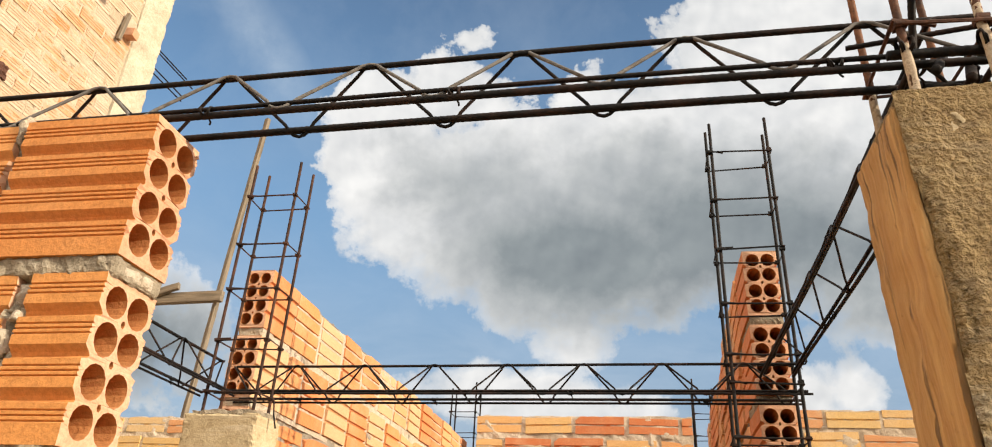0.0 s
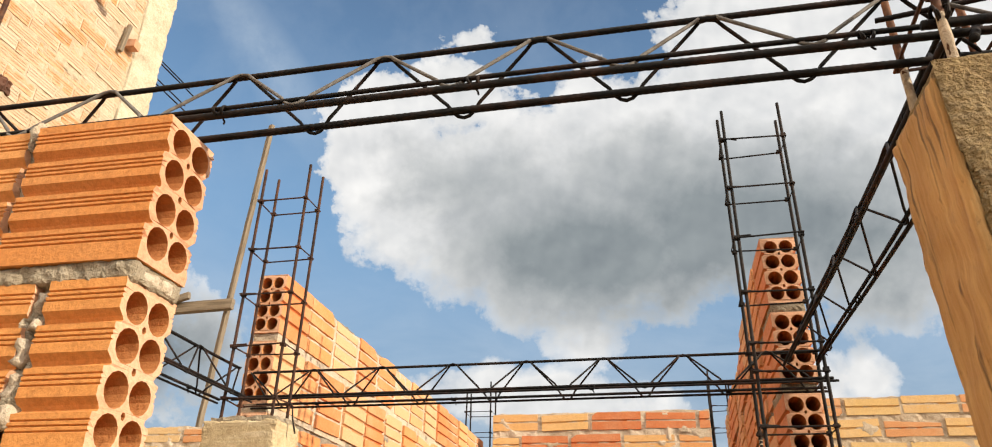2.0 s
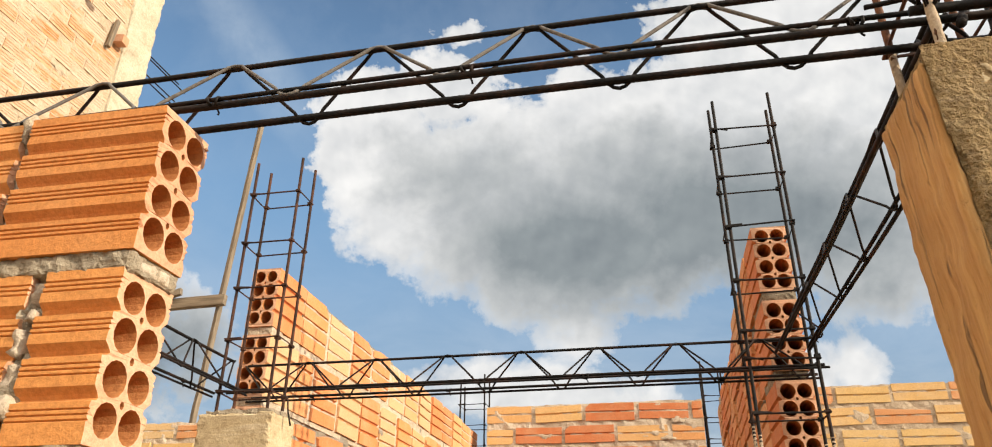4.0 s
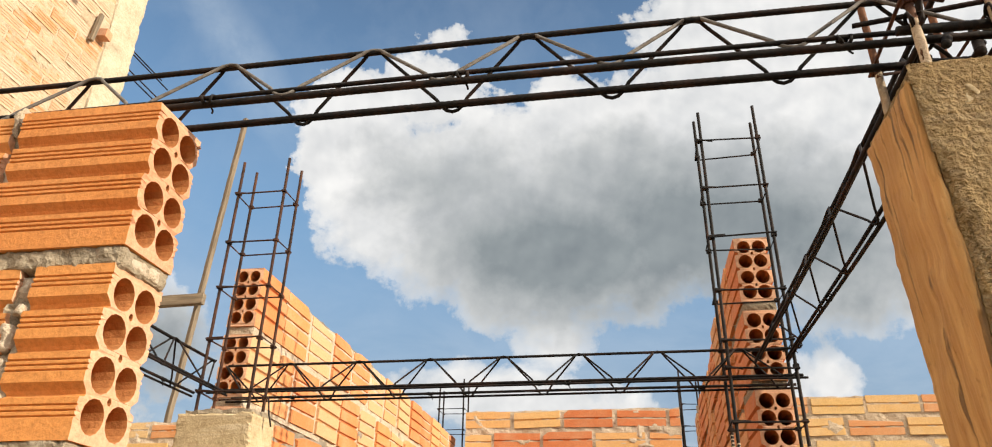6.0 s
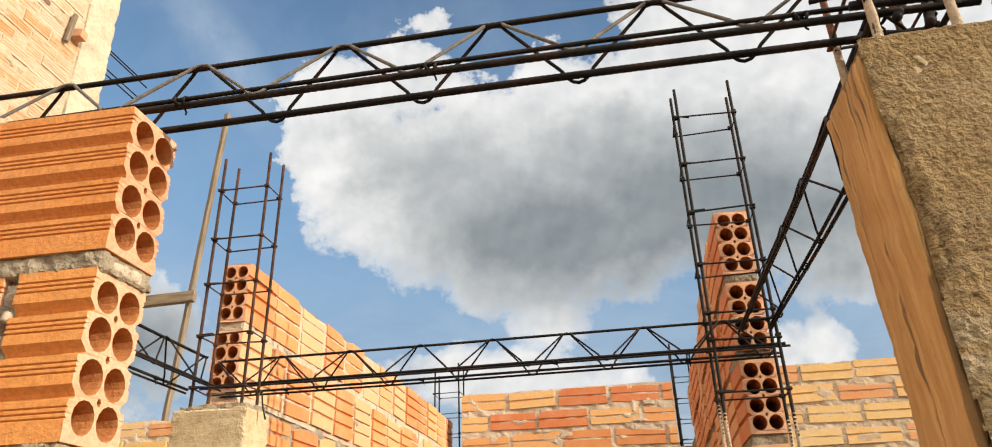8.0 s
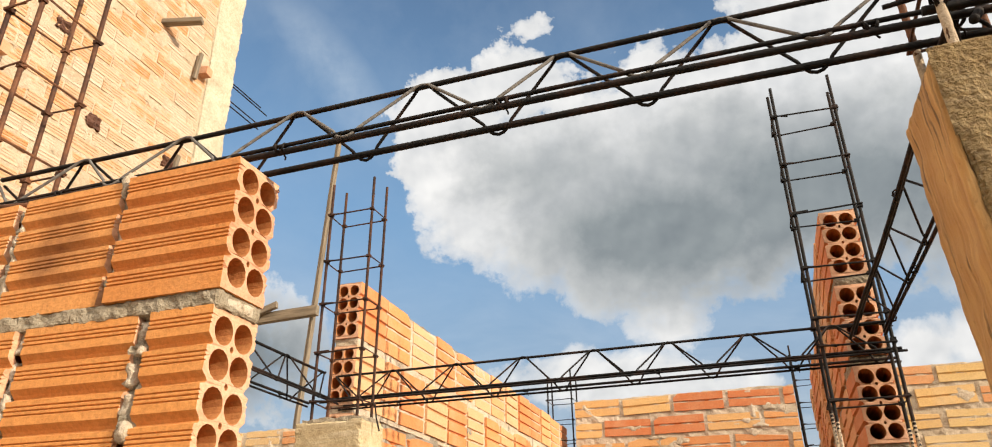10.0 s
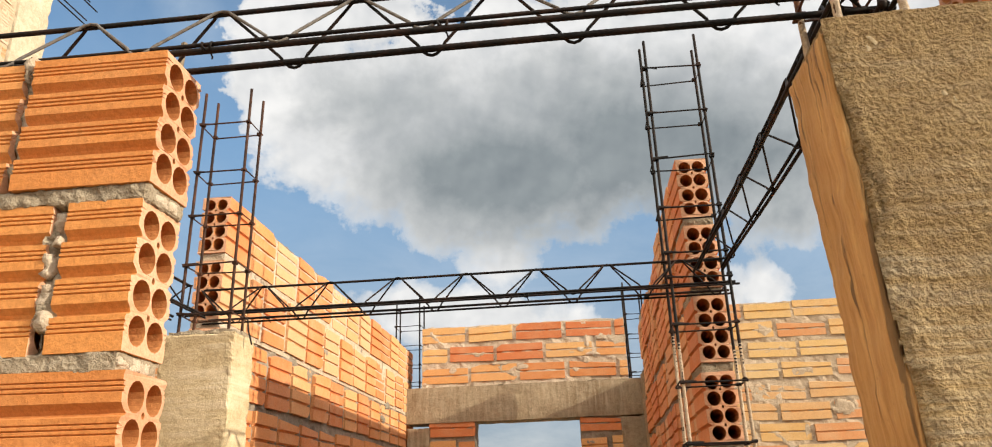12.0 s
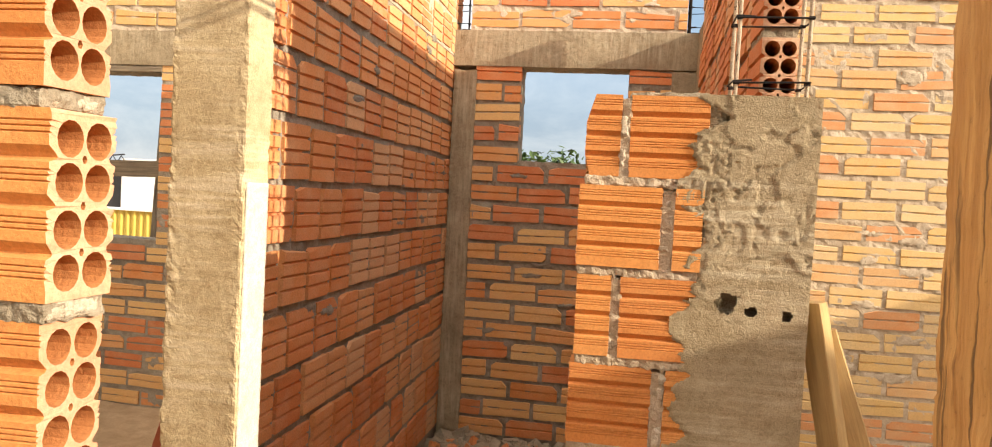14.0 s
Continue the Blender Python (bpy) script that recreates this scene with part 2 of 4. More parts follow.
def timber(name, dark, light, axis=2, scale=1.0, cracks=0.0):
    m, nt, b = material(name)
    pos = nt.nodes.new("ShaderNodeTexCoord").outputs["Object"]
    long = nt.nodes.new("ShaderNodeMapping")
    sc = [28.0 * scale] * 3
    sc[axis] = 1.6 * scale
    long.inputs["Scale"].default_value = sc
    nt.links.new(pos, long.inputs["Vector"])
    grain = noise_out(nt, long.outputs[0], 1.6, 8, 0.68, 0.3)
    stain = noise_out(nt, pos, 6.0, 4, 0.6)
    base = mixed(nt, ramp(nt, grain, [(0.35, 0.0), (0.65, 1.0)]), dark, light)
    base = mixed(nt, ramp(nt, stain, [(0.45, 0.0), (0.75, 0.5)]), base, mixed(nt, 1.0, base, (0.6, 0.56, 0.5), "MULTIPLY"))
    height = grain
    if cracks:
        split = nt.nodes.new("ShaderNodeMapping")
        sp = [60.0] * 3
        sp[axis] = 2.4
        split.inputs["Scale"].default_value = sp
        nt.links.new(pos, split.inputs["Vector"])
        gap = ramp(nt, noise_out(nt, split.outputs[0], 1.0, 3, 0.5, 0.5), [(0.36, 1.0), (0.42, 0.0)])
        pit = ramp(nt, noise_out(nt, pos, 120.0, 4, 0.7), [(0.3, 0.5), (0.38, 0.0)])
        dark_bits = calc(nt, "MULTIPLY", calc(nt, "MAXIMUM", gap, calc(nt, "MULTIPLY", pit, 0.6)), cracks)
        base = mixed(nt, dark_bits, base, (0.09, 0.05, 0.02))
        height = calc(nt, "SUBTRACT", grain, dark_bits)
    nt.links.new(base, b.inputs["Base Color"])
    b.inputs["Roughness"].default_value = 0.8
    bump(nt, b, height, 0.8 if cracks else 0.6, 0.006 if cracks else 0.004)
    return m


def rusty(name, dark, rust, amount):
    m, nt, b = material(name)
    pos = place(nt)
    patch = noise_out(nt, pos, 14.0, 6, 0.7)
    fine = noise_out(nt, pos, 170.0, 3, 0.6)
    base = mixed(nt, ramp(nt, patch, [(0.62 - amount * 0.4, 0.0), (0.86 - amount * 0.4, 1.0)]), dark, rust)
    base = mixed(nt, ramp(nt, fine, [(0.4, 0.5), (0.6, 0.0)]), base, mixed(nt, 1.0, base, (0.5, 0.45, 0.42), "MULTIPLY"))
    nt.links.new(base, b.inputs["Base Color"])
    b.inputs["Metallic"].default_value, b.inputs["Roughness"].default_value = 0.1, 0.7
    b.inputs["Specular IOR Level"].default_value = 0.25
    bump(nt, b, fine, 0.5, 0.002)
    return m


def plain(name, col, rough=0.7, metal=0.0, vary=0.15):
    m, nt, b = material(name)
    n = noise_out(nt, place(nt), 6.0, 5, 0.6)
    base = mixed(nt, ramp(nt, n, [(0.3, 0.0), (0.7, 1.0)]), tuple(c * (1 - vary) for c in col), tuple(min(1, c * (1 + vary)) for c in col))
    nt.links.new(base, b.inputs["Base Color"])
    b.inputs["Roughness"].default_value, b.inputs["Metallic"].default_value = rough, metal
    return m


CLAY = clay("orange_clay", [(0.61, 0.24, 0.06), (0.65, 0.275, 0.072), (0.58, 0.22, 0.055), (0.67, 0.295, 0.085)], (0.68, 0.38, 0.16), 0.2, soot=(-0.46, 0.826, 2.335))
CLAY_END = clay("cut_clay", [(0.56, 0.29, 0.165), (0.6, 0.33, 0.195), (0.54, 0.27, 0.15), (0.58, 0.31, 0.18)], (0.66, 0.46, 0.33), 0.5)
# brick cells get a darker clay that deepens the shade inside them
CLAY_CELL_SHADE = clay("cell_shade_clay", [(0.54, 0.215, 0.066), (0.57, 0.235, 0.074), (0.51, 0.2, 0.06)], (0.58, 0.3, 0.13), 0.2)
CLAY_RED = clay("red_clay", [(0.62, 0.23, 0.078), (0.65, 0.275, 0.098), (0.58, 0.2, 0.066), (0.66, 0.33, 0.14), (0.63, 0.24, 0.082), (0.65, 0.27, 0.095), (0.64, 0.37, 0.19), (0.61, 0.22, 0.075)], (0.66, 0.43, 0.26), 0.4)
CLAY_MIX = clay("mixed_clay", [(0.6, 0.21, 0.075), (0.66, 0.35, 0.13), (0.55, 0.18, 0.065), (0.68, 0.44, 0.18), (0.6, 0.24, 0.08), (0.65, 0.32, 0.12), (0.67, 0.4, 0.16)], (0.64, 0.42, 0.24), 0.35)
CLAY_YELLOW = clay("yellow_clay", [(0.63, 0.395, 0.155), (0.65, 0.45, 0.205), (0.6, 0.28, 0.115), (0.64, 0.425, 0.17), (0.62, 0.37, 0.165), (0.64, 0.455, 0.235)], (0.6, 0.45, 0.28), 0.45)
CLAY_PALE = clay("pale_clay", [(0.55, 0.36, 0.22), (0.57, 0.42, 0.3), (0.56, 0.31, 0.15), (0.57, 0.41, 0.28), (0.55, 0.27, 0.11), (0.58, 0.45, 0.34), (0.57, 0.38, 0.24), (0.56, 0.33, 0.17)], (0.55, 0.43, 0.32), 0.6)
MORTAR = cement("mortar", (0.27, 0.225, 0.16), (0.47, 0.405, 0.305))
MORTAR_PALE = cement("pale_mortar", (0.53, 0.44, 0.33), (0.68, 0.59, 0.48))
# darkened to match joints that lie in shade
MORTAR_GREY = cement("grey_mortar", (0.22, 0.19, 0.15), (0.43, 0.385, 0.315))
MORTAR_WARM = cement("warm_mortar", (0.49, 0.385, 0.27), (0.62, 0.515, 0.395))
CONCRETE_CAST = cement("cast_concrete", (0.43, 0.29, 0.122), (0.58, 0.415, 0.19), grit=1.0, bands=0.5, depth=0.009, scale=1.8, marks_to=2.2, sandy=True)
CONCRETE_GREY = cement("trowelled_concrete", (0.31, 0.24, 0.14), (0.46, 0.375, 0.245), grit=0.55, bands=0.45, depth=0.005, scale=1.5)
CONCRETE_TAN = cement("tan_concrete", (0.46, 0.355, 0.2), (0.61, 0.505, 0.325), grit=0.34, bands=0.6)
CONCRETE_PALE = cement("pale_concrete", (0.5, 0.44, 0.33), (0.62, 0.56, 0.44), bands=0.2)
LINTEL = cement("lintel_concrete", (0.25, 0.195, 0.125), (0.41, 0.335, 0.225), grit=0.5, bands=0.3, run=(26.0, 26.0, 2.4))
EARTH = cement("earth", (0.42, 0.3, 0.18), (0.58, 0.43, 0.28), scale=0.5, grit=0.8)
# board-marked face: the orange of bounced light is mixed into its colour
BOARD_BOUNCE = timber("board_bounce", (0.4, 0.205, 0.062), (0.6, 0.365, 0.14), 2, 2.2, cracks=0.75)
PINE = timber("new_pine", (0.43, 0.28, 0.115), (0.57, 0.39, 0.17), 2, 1.8)
GREY_WOOD = timber("weathered_wood", (0.1, 0.078, 0.054), (0.25, 0.2, 0.14))
STEEL = rusty("dark_steel", (0.006, 0.0055, 0.0055), (0.042, 0.02, 0.013), 0.36)
# paler grey paints the sun's glint on one zigzag wire
GLINT_STEEL = rusty("glint_steel", (0.16, 0.15, 0.14), (0.06, 0.04, 0.03), 0.3)
OLD_RUST = rusty("old_rust", (0.024, 0.012, 0.009), (0.1, 0.042, 0.022), 0.5)
RUST = rusty("rusty_steel", (0.045, 0.021, 0.014), (0.18, 0.075, 0.035), 0.6)
WHITE = plain("white_render", (0.78, 0.78, 0.76), 0.8, 0, 0.05)
OFF_WHITE = cement("off_white", (0.62, 0.58, 0.5), (0.76, 0.72, 0.64), grit=0.2)
YELLOW = plain("yellow_paint", (0.58, 0.42, 0.08), 0.45, 0, 0.1)
LEAF = plain("leaf", (0.05, 0.09, 0.02), 0.6, 0, 0.5)
BARK = plain("bark", (0.16, 0.11, 0.07), 0.9, 0, 0.3)
HOLE_SHADE = plain("broken_hole_shade", (0.08, 0.032, 0.018), 0.9, 0, 0.4)
SHADE = plain("dark_parts_and_shade", (0.03, 0.03, 0.035), 0.8)


# ---- mesh helpers ----
def mesh_from(name, verts, faces, mat, smooth=False):
    me = bpy.data.meshes.new(name)
    me.from_pydata([tuple(v) for v in verts], [], faces)
    me.materials.append(mat)
    if smooth:
        me.polygons.foreach_set("use_smooth", [True] * len(me.polygons))
    me.update()
    return me


def put(name, me, parent=None, m=None, label=""):
    ob = new(name, me)
    if parent is not None:
        ob.parent = parent
    if m is not None:
        ob.matrix_basis = m
    if label:
        ob["label"] = label
    return ob


def thing(name, label, category, group="", m=None):
    ob = new(name)
    ob.empty_display_size = 0.1
    if m is not None:
        ob.matrix_basis = m
    return tagged(ob, label, category, group)


def box_data(x0, x1, y0, y1, z0, z1):
    v = [(x, y, z) for x in (x0, x1) for y in (y0, y1) for z in (z0, z1)]
    return v, [(0, 1, 3, 2), (4, 6, 7, 5), (0, 4, 5, 1), (2, 3, 7, 6), (0, 2, 6, 4), (1, 5, 7, 3)]


def lumpy_box(x0, x1, y0, y1, z0, z1, step, amp, freq=9.0, seed=0.0, chip=0.0, crumb=0.0, margin=0.035):
    """A box with a fine skin, pushed in and out by noise; chip wears its edges."""
    size = (x1 - x0, y1 - y0, z1 - z0)
    n = [max(1, round(s / step)) for s in size]
    ids, verts, faces = {}, [], []
    low = (x0, y0, z0)
    high = (x1, y1, z1)

    def vert(i, j, k):
        key = (i, j, k)
        if key in ids:
            return ids[key]
        g = [low[a] + size[a] * q / n[a] for a, q in enumerate(key)]
        out = Vector([-1 if q == 0 else 1 if q == n[a] else 0 for a, q in enumerate(key)])
        p = Vector(g) * freq + Vector((seed, seed * 1.7, -seed))
        d = noise.fractal(p, 1.0, 2.0, 4) * amp
        edges = sum(1 for c in out if c)
        if crumb:
            near = min(min(g[q] - low[q], high[q] - g[q]) for q in (0, 1) if not out[q]) if edges == 1 and not out[2] else 0.0
            d += crumb * max(0.0, 1 - near / (margin * (0.6 + 1.2 * abs(noise.noise(p * 0.6))))) * noise.fractal(p * 6.0, 0.8, 2.1, 4)
        if edges > 1 and chip:
            d -= chip * (0.35 + 1.1 * abs(noise.noise(p * 2.3)))
        if edges:
            out.normalize()
        ids[key] = len(verts)
        verts.append(Vector(g) + out * d)
        return ids[key]

    for a in range(3):
        b, c = (a + 1) % 3, (a + 2) % 3
        for side in (0, n[a]):
            for p in range(n[b]):
                for q in range(n[c]):
                    quad = []
                    for dp, dq in ((0, 0), (1, 0), (1, 1), (0, 1)):
                        key = [0, 0, 0]
                        key[a], key[b], key[c] = side, p + dp, q + dq
                        quad.append(vert(*key))
                    faces.append(quad if side else quad[::-1])
    return verts, faces


def tube_data(points, r, sides=8):
    pts = [Vector(p) for p in points]
    verts, faces = [], []
    side = None
    for k, p in enumerate(pts):
        d = (pts[min(k + 1, len(pts) - 1)] - pts[max(k - 1, 0)]).normalized()
        if side is None:
            side = d.orthogonal().normalized()
        side = (side - d * side.dot(d)).normalized()
        other = d.cross(side)
        for s in range(sides):
            a = 2 * math.pi * s / sides
            verts.append(p + (side * math.cos(a) + other * math.sin(a)) * r)
    for k in range(len(pts) - 1):
        for s in range(sides):
            t = (s + 1) % sides
            faces.append((k * sides + s, k * sides + t, (k + 1) * sides + t, (k + 1) * sides + s))
    faces.append(tuple(range(sides))[::-1])
    faces.append(tuple((len(pts) - 1) * sides + s for s in range(sides)))
    return verts, faces


def joined(pieces):
    verts, faces = [], []
    for v, f in pieces:
        n = len(verts)
        verts += list(v)
        faces += [tuple(i + n for i in q) for q in f]
    return verts, faces


def ribbed(a, b, r, pitch=0.008, sides=8, sag=0.0, wave=0.0):
    """A deformed bar from a to b, with the ribs that such bars have."""
    a, b = Vector(a), Vector(b)
    n = max(2, int((b - a).length / (pitch / 2)))
    verts, faces = tube_data([a.lerp(b, k / n) + Vector((0, wave * math.sin(7 * k / n + a.x * 9), -sag * math.sin(math.pi * k / n))) for k in range(n + 1)], r, sides)
    axis = (b - a).normalized()
    for k in range(n + 1):
        mid = sum((verts[k * sides + s] for s in range(sides)), Vector()) / sides
        for s in range(sides):
            grow = 1.055 if (k + (s * 2) // sides) % 2 else 0.985
            verts[k * sides + s] = mid + (verts[k * sides + s] - mid) * grow
    return verts, faces


# ---- hollow clay bricks ----
def side_profile(h, bands, fine, deep=0.0095):
    """Depth of the ribbed face of a brick against its height."""
    pts = [(0.0, 0.0)]
    step = h / bands
    for k in range(bands):
        z = k * step
        if k:
            pts += [(z, deep), (z + 0.09 * step, deep * 0.75)]
        pts += [(z + (0.24 if fine else 0.16) * step, 0.0)]
        if fine:
            for q in (0.5, 0.62, 0.74):
                pts += [(z + (q - 0.03) * step, 0.0), (z + q * step, 0.0024), (z + (q + 0.03) * step, 0.0)]
        pts += [(z + 0.9 * step, 0.0)]
        if k < bands - 1:
            pts += [(z + 0.95 * step, deep * 0.8)]
    pts.append((h, 0.0))
    return pts


def brick_mesh(name, length, height, depth, mat, holes=True, fine=True, rows=4, seed=1):
    """Length along x, ribbed faces towards -y and +y, cells running through along x."""
    rng = random.Random(seed)
    bands = max(2, round(height / 0.047))
    prof = side_profile(height, bands, fine)
    outline = [(d, z) for z, d in prof] + [(depth - d, z) for z, d in reversed(prof)]
    rings = []
    if holes:
        cols = 2
        cw, ch = depth / cols, height / rows
        for c in range(cols):
            for r in range(rows):
                cy, cz = (c + 0.5) * cw + (0.003 if c == 0 else -0.003), (r + 0.5) * ch + (0.004 if r == 0 else -0.004 if r == rows - 1 else 0)
                rad = min(cw, ch) * 0.4 * rng.uniform(0.95, 1.04)
                rings.append([(cy + rad * math.cos(2 * math.pi * q / 14), cz + rad * 1.06 * math.sin(2 * math.pi * q / 14)) for q in range(14)])
        for r in range(1, rows):
            rings.append([(depth / 2 + 0.0035 * math.cos(2 * math.pi * q / 6), r * ch + 0.0045 * math.sin(2 * math.pi * q / 6)) for q in range(6)])
    loops = [outline] + rings
    flat = [p for loop in loops for p in loop]
    n = len(flat)
    from mathutils.geometry import tessellate_polygon
    tris = tessellate_polygon([[Vector((y, z, 0)) for y, z in loop] for loop in loops])
    verts, faces = [], []
    for x in (-length / 2, length / 2):
        for k, (y, z) in enumerate(flat):
            worn = rng.uniform(-0.003, 0.0005) * (1 if x > 0 else -1) if k < len(outline) else 0.0
            verts.append((x + worn, y, z))
    for a, b, c in tris:
        faces += [(a, b, c), (c + n, b + n, a + n)]
    ends = len(faces)
    start = 0
    for loop in loops:
        m = len(loop)
        for k in range(m):
            a, b = start + k, start + (k + 1) % m
            faces.append((a, b, b + n, a + n))
        start += m
    me = mesh_from(name, verts, faces, mat)
    me.materials.append(CLAY_END)
    me.materials.append(CLAY_CELL_SHADE)
    skin = ends + len(outline)
    me.polygons.foreach_set("material_index", [1 if k < ends else 0 if k < skin else 2 for k in range(len(faces))])
    bm = bmesh.new()
    bm.from_mesh(me)
    bmesh.ops.recalc_face_normals(bm, faces=bm.faces)
    bm.to_mesh(me)
    bm.free()
    return me


def solid_brick_mesh(name, length, height, depth, mat, fine=False, deep=0.0075):
    """A brick whose ends are buried in mortar: ribbed front, plain rest."""
    bands = max(2, round(height / 0.047))
    prof = side_profile(height, bands, fine, deep)
    outline = [(d, z) for z, d in prof] + [(depth, height), (depth, 0.0)]
    n = len(outline)
    verts = [(x, y, z) for x in (-length / 2, length / 2) for y, z in outline]
    faces = [(k, (k + 1) % n, (k + 1) % n + n, k + n) for k in range(n)]
    faces = [f[::-1] for f in faces]
    faces += [tuple(range(n)), tuple(range(n, 2 * n))[::-1]]
    me = mesh_from(name, verts, faces, mat)
    bm = bmesh.new()
    bm.from_mesh(me)
    bmesh.ops.recalc_face_normals(bm, faces=bm.faces)
    bm.to_mesh(me)
    bm.free()
    return me


def chipped(me, cuts, fill=True):
    """A copy of a brick with corners broken off. cuts: (place, normal)."""
    bm = bmesh.new()
    bm.from_mesh(me)
    for co, no in cuts:
        got = bmesh.ops.bisect_plane(bm, geom=bm.verts[:] + bm.edges[:] + bm.faces[:], plane_co=co, plane_no=no, clear_outer=True)
        edges = [e for e in got["geom_cut"] if isinstance(e, bmesh.types.BMEdge)]
        if fill and edges:
            bmesh.ops.triangle_fill(bm, edges=edges, use_beauty=True)
    out = me.copy()
    bm.to_mesh(out)
    bm.free()
    return out


def course_bricks(rng, start, end, length, joint, first):
    """Cuts one course between start and end into bricks: their middles and lengths."""
    out, x = [], start
    size = first
    while x < end - 0.03:
        n = min(size * rng.uniform(0.97, 1.03), end - x)
        if n > 0.035:
            out.append((x + n / 2, n))
        x += n + joint * rng.uniform(0.7, 1.3)
        size = length
    return out


# ---- brick kinds ----
HOLLOW = [brick_mesh("hollow_brick", 0.19, 0.186, 0.09, CLAY, seed=k) for k in range(3)]
HOLLOW_RED = [brick_mesh("hollow_brick_red", 0.19, 0.186, 0.09, CLAY_RED, fine=False, seed=k) for k in range(2)]
FACE_RED = solid_brick_mesh("face_brick_red", 0.19, 0.184, 0.075, CLAY_RED, fine=False, deep=0.0100)
FLAT_MIX = solid_brick_mesh("flat_brick_mixed", 0.285, 0.096, 0.08, CLAY_MIX, deep=0.010)
FLAT_YELLOW = solid_brick_mesh("flat_brick_yellow", 0.285, 0.096, 0.08, CLAY_YELLOW, deep=0.009)
FLAT_PALE = solid_brick_mesh("flat_brick_pale", 0.25, 0.09, 0.08, CLAY_PALE, fine=True)


def with_chips(me, length, height):
    """A brick and some broken ones like it."""
    x, z = length / 2, height
    return [me, me, me,
            chipped(me, [((x - 0.035, 0, z), (1, -0.3, 1.1))]),
            chipped(me, [((-x + 0.03, 0, z), (-1, -0.5, 1.3))]),
            chipped(me, [((x - 0.02, 0, 0), (1, -0.6, -1.2)), ((-x + 0.05, 0, z - 0.004), (-0.25, -0.5, 1))]),
            chipped(me, [((0, 0, z - 0.012), (0.06, -0.35, 1))])]


FLAT_MIX = with_chips(FLAT_MIX, 0.285, 0.096)
FLAT_YELLOW = with_chips(FLAT_YELLOW, 0.285, 0.096)
FACE_RED = with_chips(FACE_RED, 0.19, 0.184)
FLAT_PALE = [FLAT_PALE]
BROKEN = chipped(HOLLOW[0], [((-0.05, 0, 0.186), (-1.1, -0.25, 0.75)), ((-0.075, 0, 0.02), (-1, -0.3, -0.6))], False)


def setting(name, data, mat, label, m=None):
    me = mesh_from(name, *data, mat)
    return tagged(put(name, me, None, m), label, "wall" if "wall" in name else name.split("_")[0], "", "structure")


def lay(wall, rng, me, x, z, length, base_len, base_h=None, height=None, tilt=0.004, y=0.0):
    """One brick on the wall's face."""
    sz = height / base_h if height else 1.0
    flat = base_len > 0.2
    if flat:
        sz = rng.uniform(0.88, 1.06)
    m = pose(x, y + rng.uniform(-0.004, 0.003), z + rng.uniform(-0.004, 0.004), rng.gauss(0, 1.0), rng.gauss(0, 0.9 if flat else 0.55), rng.gauss(0, 0.6)) @ Matrix.Diagonal((length / base_len, 1, sz, 1))
    return put("brick", me, wall, m)


def minus(spans, a, b):
    out = []
    for s, e in spans:
        if b <= s or a >= e:
            out.append((s, e))
        else:
            if a > s:
                out.append((s, a))
            if b < e:
                out.append((b, e))
    return out


def brick_wall(name, label, m, x0, x1, z0, z1, depth, me, length, height, pitch, mortar, openings=(), seed=1, first_low=0.4, core_from=None, recess=0.006, base_len=None, grain=0.022, proud=0.006):
    """A wall with its face at y = 0 towards -y, laid from the top course down. openings: (x0, x1, z0, z1)."""
    rng = random.Random(seed)
    base_len = base_len or length
    cx0 = x0 if core_from is None else core_from
    cells, zs = [], sorted({z0, z1, *[z for o in openings for z in o[2:]]})
    for a, b in zip(zs, zs[1:]):
        spans = [(cx0, x1)]
        for ox0, ox1, oz0, oz1 in openings:
            if oz0 < (a + b) / 2 < oz1:
                spans = minus(spans, ox0, ox1)
        for s, e in spans:
            if e - s > 0.01:
                cells.append(lumpy_box(s, e, recess, depth, a, b, grain, proud, 17.0, seed))
    wall = setting(name, joined(cells), mortar, label, m)
    k, top = 0, z1
    while top - height > z0 - 0.02:
        low = top - height
        spans = [(x0, x1)]
        for ox0, ox1, oz0, oz1 in openings:
            if oz0 - 0.02 < (low + top) / 2 < oz1 + 0.02:
                spans = minus(spans, ox0, ox1)
        for s, e in spans:
            first = length if k % 2 == 0 else length * rng.uniform(first_low, first_low + 0.25)
            for x, n in course_bricks(rng, s, e, length, pitch - height, first):
                lay(wall, rng, rng.choice(me), x, low, n, base_len)
        top -= pitch * rng.uniform(0.985, 1.015) if pitch < 0.15 else pitch
        k += 1
    return wall


# ---- ground ----
def ground_data():
    verts, faces = [], []
    xs = [-900, -200, -60, -20, -8, *[-4 + 0.4 * k for k in range(21)], 8, 20, 60, 200, 900]
    n = len(xs)
    for y in xs:
        for x in xs:
            near = abs(x) < 6 and abs(y) < 6
            verts.append((x, y + 2, noise.fractal(Vector((x * 0.9, y * 0.9, 0)), 1, 2, 3) * (0.03 if near else 0.0) - 0.02))
    for j in range(n - 1):
        for i in range(n - 1):
            faces.append((j * n + i, j * n + i + 1, (j + 1) * n + i + 1, (j + 1) * n + i))
    return verts, faces


setting("ground", ground_data(), EARTH, "bare reddish earth floor with rubble dust")

